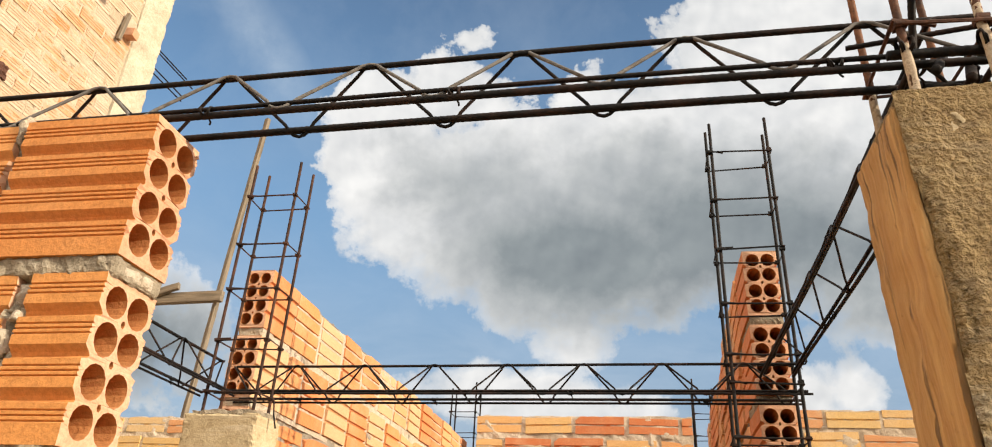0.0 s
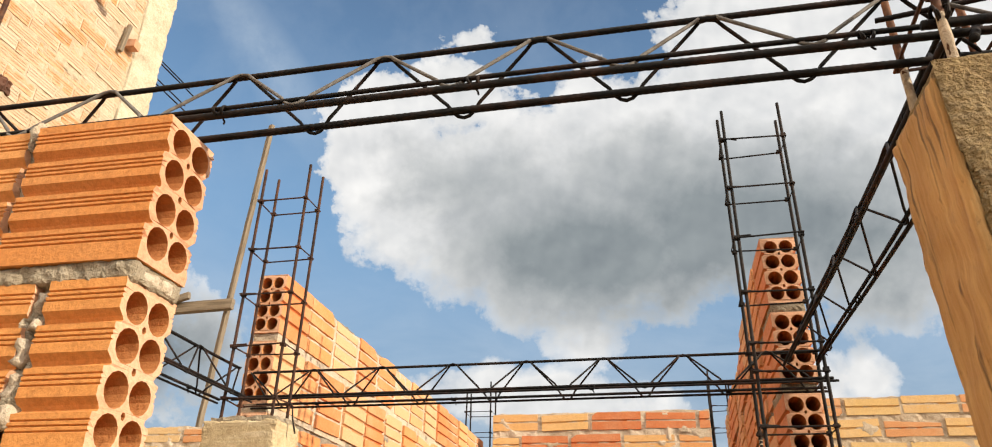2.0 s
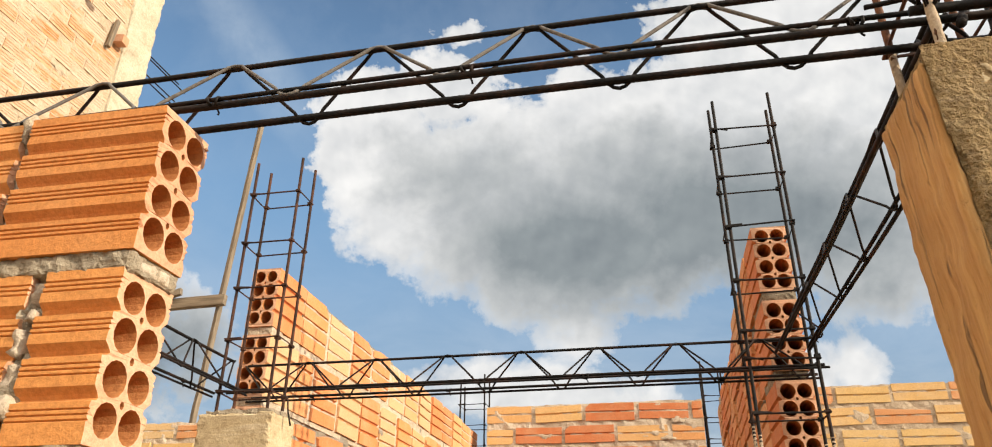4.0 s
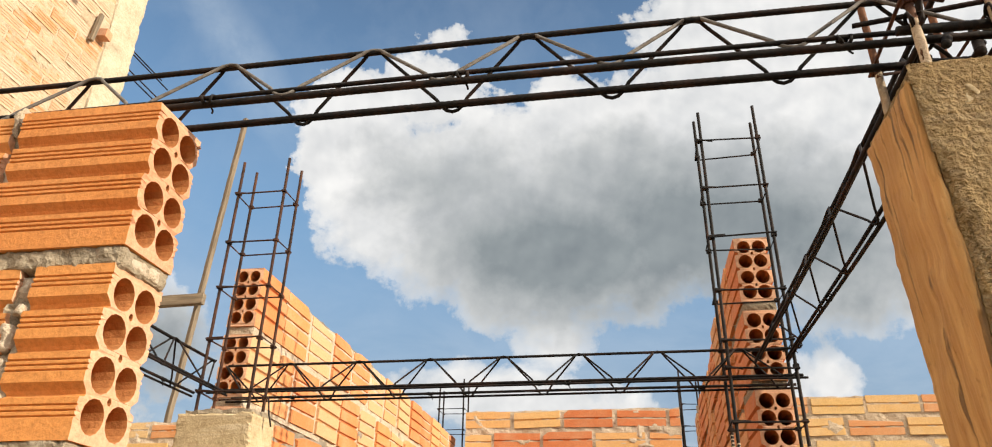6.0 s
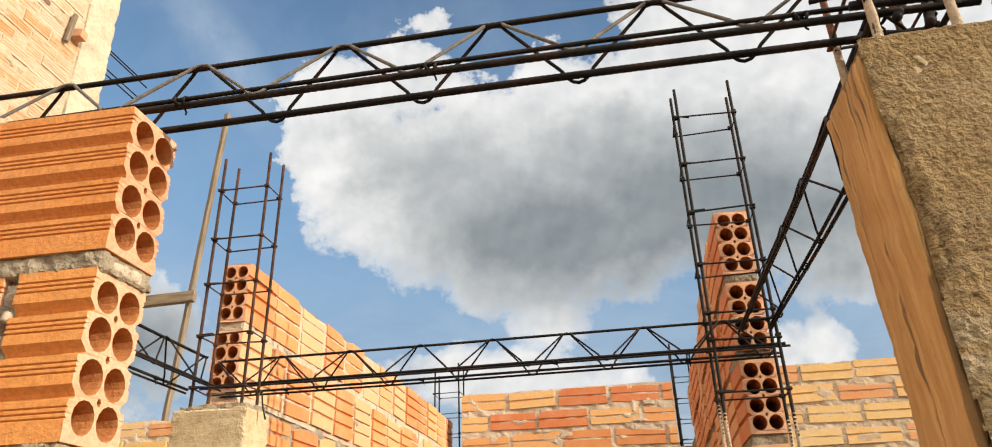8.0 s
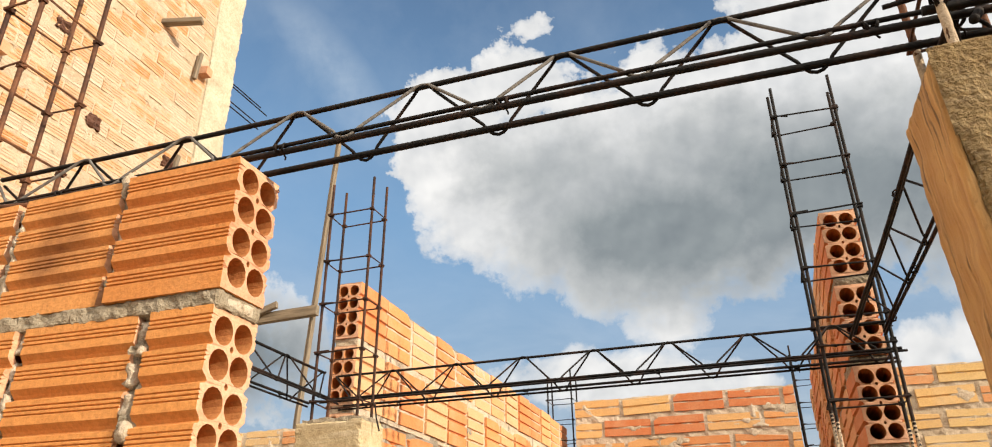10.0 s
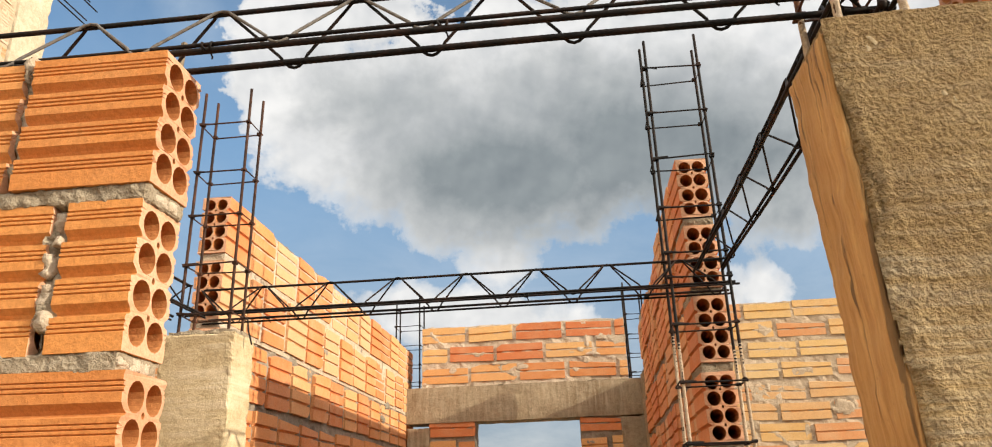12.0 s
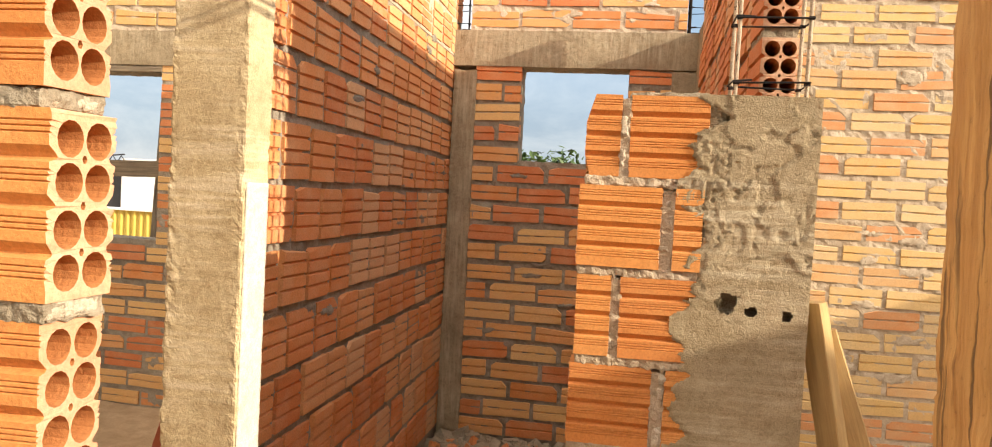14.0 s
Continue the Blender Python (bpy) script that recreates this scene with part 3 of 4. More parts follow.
# ---- near doorway wall ----
def hollow_wall(name, label, y_face, courses, meshes, depth, seed, mortar, broken=(), gap=0.024):
    """Hollow bricks one by one with lumpy joints. courses: (z of the bottom, [(x0, x1), ...])."""
    rng = random.Random(seed)
    joints, squeezed = [], []
    for z, spans in courses:
        xs0, xs1 = spans[0][0], spans[-1][1]
        joints.append(lumpy_box(xs0 + 0.004, xs1 - 0.004, y_face + 0.002, y_face + depth - 0.002, z - 0.0225, z + 0.001, 0.004, 0.0042, 52.0, z * 7, 0.003))
        for (a0, a1), (b0, b1) in zip(spans, spans[1:]):
            joints.append(lumpy_box(a1 - 0.002, b0 + 0.002, y_face + gap, y_face + depth - 0.006, z - 0.004, z + 0.18, 0.005, 0.014 if gap > 0.01 else 0.005, 34.0, a1 * 9 + z, 0.002))
            zz = z + rng.uniform(0.0, 0.03)
            while zz < z + 0.165:
                n, wide = rng.uniform(0.012, 0.045), (b0 - a1) * rng.uniform(0.3, 0.85)
                lx = a1 if rng.random() < 0.45 else b0 - wide
                squeezed.append(lumpy_box(lx, lx + wide, y_face + rng.uniform(-0.001, 0.012), y_face + 0.045, zz, zz + n, 0.004, 0.006, 70.0, zz * 31 + a1, 0.003))
                zz += n + rng.choice((0.0, 0.0, 0.008, 0.03))
        for q in range(7):
            cy, n = y_face + rng.uniform(0.004, depth - 0.026), rng.uniform(0.012, 0.03)
            low = z - 0.021 + rng.uniform(0.0, 0.007)
            squeezed.append(lumpy_box(xs1 - 0.03, xs1 - rng.uniform(0.001, 0.006), cy, cy + n, low, low + rng.uniform(0.009, 0.018), 0.0035, 0.0022, 70.0, z * 11 + q, 0.002))
    wall = setting(name, joined(joints), mortar, label)
    put("squeezed_mortar", mesh_from("squeezed_mortar", *joined(squeezed), MORTAR_PALE, True), wall, None, "pale crumbs of mortar in the upright joints")
    for z, spans in courses:
        for k, (a, b) in enumerate(spans):
            m = pose((a + b) / 2, y_face + rng.uniform(-0.003, 0.003), z, rng.gauss(0, 0.5), rng.gauss(0, 0.4), rng.gauss(0, 0.7)) @ Matrix.Diagonal(((b - a) / 0.19, 1, 1, 1))
            put("brick", BROKEN if (courses.index((z, spans)), k) in broken else meshes[(k + int(z * 10)) % len(meshes)], wall, m)
    return wall


near_courses = []
for k in range(12):
    z = 2.428 - 0.186 - 0.2065 * k
    if k % 2 == 0:
        spans = [(-0.660, -0.566), (-0.546, -0.366), (-0.352, -0.166)]
    else:
        spans = [(-0.680, -0.492), (-0.478, -0.290), (-0.270, -0.174)]
    near_courses.append((z, spans))
hollow_wall("wall_near", "orange hollow clay brick wall with ribbed faces, open brick ends and grey mortar", 0.826, near_courses, HOLLOW, 0.09, 3, MORTAR, gap=0.012)

left_courses = [(2.395 - 0.186 - 0.2065 * k, [(-1.6, -1.42), (-1.4, -1.21), (-1.19, -1.0), (-0.98, -0.79)] if k % 2 else [(-1.5, -1.32), (-1.3, -1.11), (-1.09, -0.91), (-0.89, -0.80)]) for k in range(11)]
hollow_wall("wall_near_left", "orange hollow clay brick wall beyond the concrete column", 0.835, left_courses, HOLLOW, 0.09, 4, MORTAR)
right_courses = [(2.50 - 0.186 - 0.2065 * k, [(0.852 + 0.2 * q, 1.037 + 0.2 * q) for q in range(7)]) for k in range(12)]
hollow_wall("wall_near_right", "orange hollow clay brick wall beside the rough concrete column", 0.85, right_courses, HOLLOW, 0.09, 5, MORTAR)


def concrete_column(name, label, x0, x1, y0, y1, z1, mat, seed, amp=0.003, chip=0.005, step=0.01, crumb=0.009, m=None, freq=7.0):
    return setting(name, lumpy_box(x0, x1, y0, y1, -0.05, z1, step, amp, freq, seed, chip, crumb), mat, label, m)


concrete_column("column_near_left", "grey concrete column with mortar smears beside the brick wall", -0.805, -0.672, 0.80, 0.93, 2.385, CONCRETE_GREY, 2.0)
# the near right column leans a little, its foot towards +x
LEAN = Matrix.Translation((0.64, 0.87, 2.37)) @ pose(0, 0, 0, 0, -1.15, 0) @ Matrix.Translation((-0.64, -0.87, -2.37))
near_column = concrete_column("column_near_right", "rough sandy concrete column beside the doorway", 0.643, 0.838, 0.80, 0.945, 2.373, CONCRETE_CAST, 5.0, 0.0012, 0.005, 0.0045, 0.0, LEAN, 62.0)
put("formwork_face", mesh_from("formwork_face", *lumpy_box(0.635, 0.645, 0.806, 0.936, -0.05, 2.358, 0.006, 0.0030, 24, 4, 0.004), BOARD_BOUNCE, True), near_column, None, "board-marked face with wood grain and cracks, its orange partly bounced light")
concrete_column("column_mid_left", "weathered tan concrete column at the end of the brick wall", -0.742, -0.541, 1.872, 1.998, 2.30, CONCRETE_TAN, 8.0, 0.0025, 0.004, 0.006, 0.0045)
concrete_column("column_mid_right", "rough grey concrete stub column with pits and smears", 0.53, 0.775, 1.972, 2.105, 1.782, CONCRETE_GREY, 11.0, 0.004, 0.006, 0.012, 0.006)
concrete_column("column_back_left", "grey concrete post in the room corner", -0.713, -0.57, 4.685, 4.87, 2.30, LINTEL, 12.0, 0.003, 0.004, 0.02, 0.006)
concrete_column("column_back_corner", "grey concrete post closing the end of the brick wall", 0.738, 0.83, 4.475, 4.688, 2.56, LINTEL, 14.0, 0.004, 0.006, 0.02, 0.006)
concrete_column("column_back_right", "grey concrete post beside the window", 0.60, 0.785, 4.692, 4.87, 2.32, LINTEL, 13.0, 0.003, 0.004, 0.02, 0.006)


def smear_data(x0, x1, z0, z1, step, thick, back, ragged, seed, holes=(), sides=(True, True), grain=0.0):
    """A trowelled coat with a torn outline: towards -y it stands proud by a noisy thickness."""
    nx, nz = round((x1 - x0) / step), round((z1 - z0) / step)
    verts, faces, keep = [], [], {}
    for k in range(nz + 1):
        for i in range(nx + 1):
            x, z = x0 + i * step, z0 + k * step
            p = Vector((x * 9, seed, z * 9))
            calm = max(0.0, min(1.0, (z - 1.28) / 0.14)) if z1 < 2 else 1.0
            warp = Vector((noise.noise(p * 2.1), 0, noise.noise(p * 2.1 + Vector((5, 1, 2))))) * 0.5
            field = noise.fractal(p * 0.8 + warp, 0.9, 2.1, 4)
            plate = max(0.0, min(1.0, (field - 0.02) * 16))
            lip = max(0.0, 1 - abs(field - 0.05) * 26)
            drag = noise.fractal(Vector((x * 95, seed, z * 42)) + warp * 7, 0.8, 2.0, 3)
            t = thick * (0.62 + 0.12 * noise.noise(p * 0.6)) + thick * calm * (0.26 * plate + 0.3 * lip * (0.6 + drag) + 0.42 * (1 - 2.4 * abs(drag)) * (1 - 0.85 * plate) * max(0.0, min(1.0, 0.35 + 1.6 * noise.noise(p * 0.55))))
            t += grain * noise.fractal(Vector((x * 260, seed, z * 200)), 0.6, 2.1, 3)
            inner = 1.0
            if sides[0]:
                inner = min(inner, (x - x0 - ragged * (0.5 + 1.8 * noise.fractal(Vector((seed, 3, z * 11)), 0.8, 2, 4))) / 0.012)
            if sides[1]:
                inner = min(inner, (x1 - x - ragged * (0.5 + 1.8 * noise.fractal(Vector((seed, 7, z * 11)), 0.8, 2, 4))) / 0.012)
            for hx, hz, hr in holes:
                d = math.hypot(x - hx, z - hz) + 0.006 * noise.noise(p * 7)
                if d < hr:
                    inner = -1.0
            keep[i, k] = inner > 0
            verts.append((x, back - max(0.0, min(1.0, inner)) * max(0.002, t), z))
    n = nx + 1
    for k in range(nz):
        for i in range(nx):
            if all(keep[i + a, k + c] for a in (0, 1) for c in (0, 1)):
                faces.append((k * n + i, k * n + i + 1, (k + 1) * n + i + 1, (k + 1) * n + i))
    used = sorted({q for f in faces for q in f})
    index = {q: s for s, q in enumerate(used)}
    return [verts[q] for q in used], [tuple(index[q] for q in f) for f in faces]


stub = bpy.data.objects["column_mid_right"]
put("render_coat", mesh_from("render_coat", *smear_data(0.485, 0.782, 0.0, 1.79, 0.0045, 0.013, 1.931, 0.05, 3.3,
    [(0.607, 1.327, 0.021), (0.66, 1.312, 0.009), (0.737, 1.308, 0.008)], (True, False)), CONCRETE_GREY, True), stub, None, "lumpy trowelled mortar coat with pits")
put("coat_backing", mesh_from("coat_backing", *lumpy_box(0.52, 0.583, 1.937, 1.98, -0.05, 1.78, 0.015, 0.002, 30, 8, 0.002), CONCRETE_GREY, True), stub)
put("coat_edge", mesh_from("coat_edge", *lumpy_box(0.764, 0.782, 1.929, 1.985, -0.05, 1.785, 0.012, 0.003, 30, 6, 0.003), CONCRETE_GREY, True), stub)
put("mortar_smear", mesh_from("mortar_smear", *smear_data(-0.70, -0.632, 0.4, 2.40, 0.006, 0.012, 0.822, 0.028, 6.1), MORTAR_PALE, True), bpy.data.objects["column_near_left"], None, "pale ragged mortar seam")

put("crumbly_seam", mesh_from("crumbly_seam", *smear_data(0.637, 0.682, 0.3, 2.368, 0.003, 0.002, 0.7995, 0.012, 9.4, (), (True, True), 0.0036), CONCRETE_CAST, True), near_column, None, "crumbly ridge of sandy mortar along the edge")

# thin whitish plate over the lower part of the side towards +x
put("side_coat", mesh_from("side_coat", *lumpy_box(-0.5425, -0.5365, 1.881, 1.992, -0.05, 1.54, 0.012, 0.0012, 30, 2, 0.001), OFF_WHITE, True), bpy.data.objects["column_mid_left"], None, "smooth whitish coat on the lower side")

# ---- middle walls ----
TURN_LEFT = Matrix.Translation((-0.715, 0, 0)) @ pose(0, 0, 0, 0, 0, 90)     # face towards +x, local x = world y
TURN_RIGHT = Matrix.Translation((0.676, 2.11, 0)) @ pose(0, 0, 0, 0, 0, -91.52) @ Matrix.Translation((2.11, 0, 0))    # face towards -x, local x = -world y

wall_mid_left = brick_wall("wall_mid_left", "long orange brick wall with ribbed bricks and grey mortar joints", TURN_LEFT, 2.32, 4.86, -0.05, 2.797, 0.085, FACE_RED, 0.19, 0.184, 0.211, MORTAR_GREY, seed=21, recess=0.011, proud=0.009)
# paler mortar above the shadow line gives these joints their sunlit look
put("sunlit_joints", mesh_from("sunlit_joints", *lumpy_box(2.32, 4.86, 0.0065, 0.03, 2.385, 2.79, 0.012, 0.003, 30.0, 5.0), MORTAR_PALE), wall_mid_left, None, "flush upper joints, in paler mortar for the sunlight on them")
wall_mid_right = brick_wall("wall_mid_right", "shaded orange brick wall with ribbed bricks", TURN_RIGHT, -4.48, -2.31, -0.05, 2.805, 0.085, FACE_RED, 0.19, 0.184, 0.211, MORTAR_GREY, seed=22, recess=0.011, proud=0.009)


def wall_end(wall, x_mid, y0, z_top, z_low, seed, joint_mat):
    """The open-ended bricks that close a wall towards the viewer, with their bed joints."""
    rng = random.Random(seed)
    z, lumps = z_top - 0.186, []
    inv = wall.matrix_basis.inverted()
    while z > z_low - 0.1:
        n = 0.195
        m = pose(x_mid + 0.0, y0 + n / 2, z, 0, 0, 90) @ Matrix.Translation((0, -0.045, 0)) @ pose(0, 0, 0, rng.gauss(0, 0.4), 0, rng.gauss(0, 0.5)) @ Matrix.Diagonal((n / 0.19, 1, 1, 1))
        put("brick", HOLLOW_RED[int(rng.random() * 2)], wall, inv @ m)
        lumps.append(lumpy_box(x_mid - 0.042, x_mid + 0.042, y0 + 0.008, y0 + n, z - 0.026, z + 0.001, 0.008, 0.007, 26.0, z * 5 + x_mid, 0.002))
        z -= 0.211
    v, f = joined(lumps)
    put("mortar_joints", mesh_from("mortar_joints", [inv @ Vector(p) for p in v], f, joint_mat), wall)


wall_end(wall_mid_left, -0.757, 2.115, 2.797, 0.1, 31, MORTAR_PALE)
wall_end(wall_mid_right, 0.721, 2.11, 2.805, 0.1, 32, MORTAR)

pier_courses = []
for k in range(9):
    z = 1.785 - 0.186 - 0.2075 * k
    pier_courses.append((z, [(0.272, 0.352), (0.372, 0.548)] if k % 2 == 0 else [(0.264, 0.454), (0.482, 0.545)]))
hollow_wall("wall_pier", "short pier of orange hollow bricks against the concrete stub", 1.924, pier_courses, HOLLOW, 0.09, 6, MORTAR_WARM, [(0, 0)], 0.006)

# ---- back wall ----
BACK = Matrix.Translation((0, 4.70, 0))
brick_wall("wall_back", "orange and yellow flat-laid brick wall with a small window opening", BACK, -0.575, 0.605, -0.05, 2.335, 0.19, FLAT_MIX, 0.285, 0.096, 0.1215, MORTAR_GREY, [(-0.293, 0.355, 1.755, 2.34)], 41, recess=0.01, proud=0.009)
setting("lintel_beam", lumpy_box(-0.80, 0.785, 4.69, 4.89, 2.325, 2.545, 0.03, 0.004, 9, 3, 0.004), LINTEL, "grey concrete lintel beam above the window")
brick_wall("wall_back_top", "three courses of orange flat bricks above the lintel", BACK, -0.62, 0.67, 2.545, 2.927, 0.19, FLAT_MIX, 0.285, 0.103, 0.1275, MORTAR_PALE, seed=43, proud=0.009)
brick_wall("wall_back_right", "sunlit yellow and orange flat-laid brick wall", BACK, 0.79, 3.2, -0.05, 2.97, 0.19, FLAT_YELLOW, 0.285, 0.096, 0.1240, MORTAR_WARM, seed=44, proud=0.009, recess=0.006)
brick_wall("wall_back_left", "flat-laid brick wall with a window opening in the neighbouring room", BACK, -3.69, -0.81, -0.05, 2.277, 0.19, FLAT_MIX, 0.285, 0.096, 0.1215, MORTAR_GREY, [(-3.46, -2.71, 1.113, 2.23)], 45)
setting("lintel_beam_left", lumpy_box(-3.69, -0.81, 4.69, 4.89, 2.277, 2.508, 0.03, 0.004, 9, 4, 0.004), LINTEL, "grey concrete lintel beam of the neighbouring room")
brick_wall("wall_back_left_top", "courses of yellow flat bricks above the lintel", BACK, -3.69, -0.85, 2.508, 2.902, 0.19, FLAT_YELLOW, 0.285, 0.100, 0.1305, MORTAR_PALE, seed=46, proud=0.009)

# ---- neighbouring tall house ----
TALL = Matrix.Translation((-3.7, 0, 0)) @ pose(0, 0, 0, 0, 0, 90)
brick_wall("wall_tall_house", "tall sunlit wall of pale flat-laid bricks smeared with mortar", TALL, 1.9, 4.34, 3.2, 7.6, 0.19, FLAT_PALE, 0.25, 0.094, 0.111, MORTAR_WARM, seed=47, recess=0.004, grain=0.032, proud=0.008)
setting("wall_tall_house_base", lumpy_box(-3.89, -3.705, -3.0, 4.34, -0.05, 3.2, 0.12, 0.004), MORTAR_PALE, "rendered lower part of the tall house")
setting("column_tall_house", lumpy_box(-3.9, -3.68, 4.34, 4.665, -0.05, 7.6, 0.03, 0.014, 6, 3, 0.014), CONCRETE_PALE, "pale concrete corner column of the tall house", Matrix.Translation((0, 0, 5.4)) @ pose(0, 0, 0, 1.4, 0, 0) @ Matrix.Translation((0, 0, -5.4)))
setting("wall_tall_house_front", lumpy_box(-3.89, -3.705, -3.0, 1.9, 3.2, 7.6, 0.12, 0.004), MORTAR_PALE, "rendered far end of the tall house")


# out of view, added only to shade the lower stub column
setting("wall_yard", lumpy_box(4.62, 9.0, 0.82, 0.98, -0.05, 2.72, 0.2, 0.004), MORTAR_WARM, "unseen wall added to cast the shadow on the stub column")
# its height is set by the slanting shadow it throws; never in view
setting("wall_yard_side", lumpy_box(4.62, 4.78, 0.99, 4.68, -0.05, 2.037, 0.2, 0.004), MORTAR_WARM, "unseen wall added to cast the slanting shadow on the back wall")
setting("wall_yard_rear", lumpy_box(-3.6, 9.0, -3.2, -3.0, -0.05, 2.4, 0.2, 0.004), MORTAR_WARM, "plain yard wall behind the plot")

def blob_data(cx, cz, rx, rz, thick, step, seed):
    """A torn patch of mortar stuck on a face at y = 0, standing out towards -y."""
    nx, nz = max(4, round(2.6 * rx / step)), max(4, round(2.6 * rz / step))
    verts, faces, keep = [], [], []
    for k in range(nz + 1):
        for i in range(nx + 1):
            x, z = -1.3 + 2.6 * i / nx, -1.3 + 2.6 * k / nz
            q = Vector((x * rx * 26, seed * 3.7, z * rz * 26))
            d = math.hypot(x, z) + 0.55 * noise.fractal(q, 0.8, 2.0, 4)
            keep.append(d < 1)
            verts.append((cx + x * rx, 0.006 - (0.006 + thick * (0.6 + 0.4 * noise.fractal(q * 2, 0.8, 2, 3))) * min(1.0, 3 * max(0.0, 1 - d)), cz + z * rz))
    n = nx + 1
    for k in range(nz):
        for i in range(nx):
            quad = (k * n + i, k * n + i + 1, (k + 1) * n + i + 1, (k + 1) * n + i)
            if all(keep[q] for q in quad):
                faces.append(quad)
    return verts, faces


def smear_wall(wall, count, x0, x1, z0, z1, size, mat, seed, holes=()):
    rng = random.Random(seed)
    for k in range(count):
        rx, rz = size * rng.uniform(0.6, 1.6), size * rng.uniform(0.25, 0.6)
        x, z = rng.uniform(x0, x1), rng.uniform(z0, z1)
        if any(h[0] - rx * 1.3 < x < h[1] + rx * 1.3 and h[2] - rz * 1.3 < z < h[3] + rz * 1.3 for h in holes):
            continue
        v, f = blob_data(x, z, rx, rz, 0.005, size * 0.12, seed + k)
        if f:
            put("mortar_smear", mesh_from("mortar_smear", v, f, mat, True), wall, None, "smear of dried mortar over the bricks")


smear_wall(bpy.data.objects["wall_back_right"], 26, 0.95, 2.6, 0.4, 2.85, 0.07, MORTAR_WARM, 61)
smear_wall(bpy.data.objects["wall_back"], 16, -0.45, 0.5, 0.2, 2.2, 0.05, MORTAR_GREY, 62, [(-0.293, 0.355, 1.755, 2.34)])
smear_wall(bpy.data.objects["wall_back_top"], 8, -0.5, 0.55, 2.6, 2.83, 0.045, MORTAR_PALE, 63)
smear_wall(bpy.data.objects["wall_tall_house"], 60, 2.1, 4.3, 3.6, 7.0, 0.13, MORTAR_WARM, 64)
smear_wall(bpy.data.objects["wall_mid_left"], 16, 2.6, 4.6, 0.9, 2.7, 0.045, MORTAR_GREY, 65)

# ---- steel ----
def lattice_truss(name, label, m, x0, x1, h, w, r_top, r_low, r_wire, apex0, pitch=0.2, extra=0.0, mat=None, reach=0.0):
    """A triangular lattice girder: one chord above, two below, two zigzag wires."""
    mat = mat or STEEL
    t = thing(name, label, "lattice girder", "lattice girders", m)
    put("top_chord", mesh_from("top_chord", *ribbed((x0, 0, h), (x1, 0, h), r_top, wave=0.002), mat, True), t)
    for side in (-1, 1):
        thick = extra * 1.05 if extra > 0.0045 and side > 0 else r_low
        put("bottom_chord", mesh_from("bottom_chord", *ribbed((x0 - reach, side * w / 2, 0), (x1 + reach, side * w / 2, 0), thick, wave=0.002), mat, True), t)
        if extra and not (extra > 0.0045 and side > 0):
            dy0, dz0, dy1, dz1 = (0.0, -0.007, 0.001, -0.0135) if extra > 0.0045 else (-0.002 + 0.008 * side, -0.009, 0.004 + 0.006 * side, -0.007)
            put("added_bar", mesh_from("added_bar", *ribbed((x0 - 0.02, side * w / 2 + dy0, dz0), (x1 + 0.01, side * w / 2 + dy1, dz1), extra, 0.01, wave=0.002), mat, True), t)
        pts, x = [], apex0 - pitch * math.ceil((apex0 - x0) / pitch)
        while x < x1 + 0.001:
            for q, u in ((0.0, 1.0), (0.05, 0.97), (0.09, 0.86), (0.40, 0.1), (0.43, -0.02), (0.465, -0.095), (0.5, -0.12), (0.535, -0.095), (0.57, -0.02), (0.60, 0.1), (0.91, 0.86), (0.95, 0.97)):
                px = x + q * pitch
                if x0 - 0.005 <= px <= x1 + 0.005:
                    pts.append((px, side * (w / 2 * (1 - u) - 0.001 + r_top * u * 0.9), u * (h + r_top * 0.6)))
            x += pitch
        put("zigzag_wire", mesh_from("zigzag_wire", *tube_data(pts, r_wire, 7), GLINT_STEEL if extra > 0.0045 and side < 0 else mat, True), t)
    rng = random.Random(len(label))
    for k in range(4):
        x = x0 + (x1 - x0) * (0.12 + 0.25 * k) + rng.uniform(-0.04, 0.04)
        side = rng.choice((-1, 1))
        put("tie_wire", mesh_from("tie_wire", *tie((x, side * w / 2 * (1.0 if extra > 0.0045 else 1.1), 0.0 if side > 0 else -0.005), (extra * 1.05 if side > 0 else r_low + 0.5 * extra) + 0.0012, rng), mat, True), t)
    return t


def tie(p, r, rng):
    """A twist of binding wire round a bar."""
    pts = []
    for k in range(40):
        a = k * 0.62
        g = r * (1 + 0.12 * math.sin(k * 2.3))
        pts.append(Vector(p) + Vector((0.007 * math.sin(k * 0.33), g * math.cos(a), g * math.sin(a))))
    end = pts[-1]
    pts += [end + Vector((0.003, rng.uniform(-0.004, 0.004), -0.006)), end + Vector((0.004, rng.uniform(-0.004, 0.004), -0.011))]
    return tube_data(pts, 0.0013, 5)


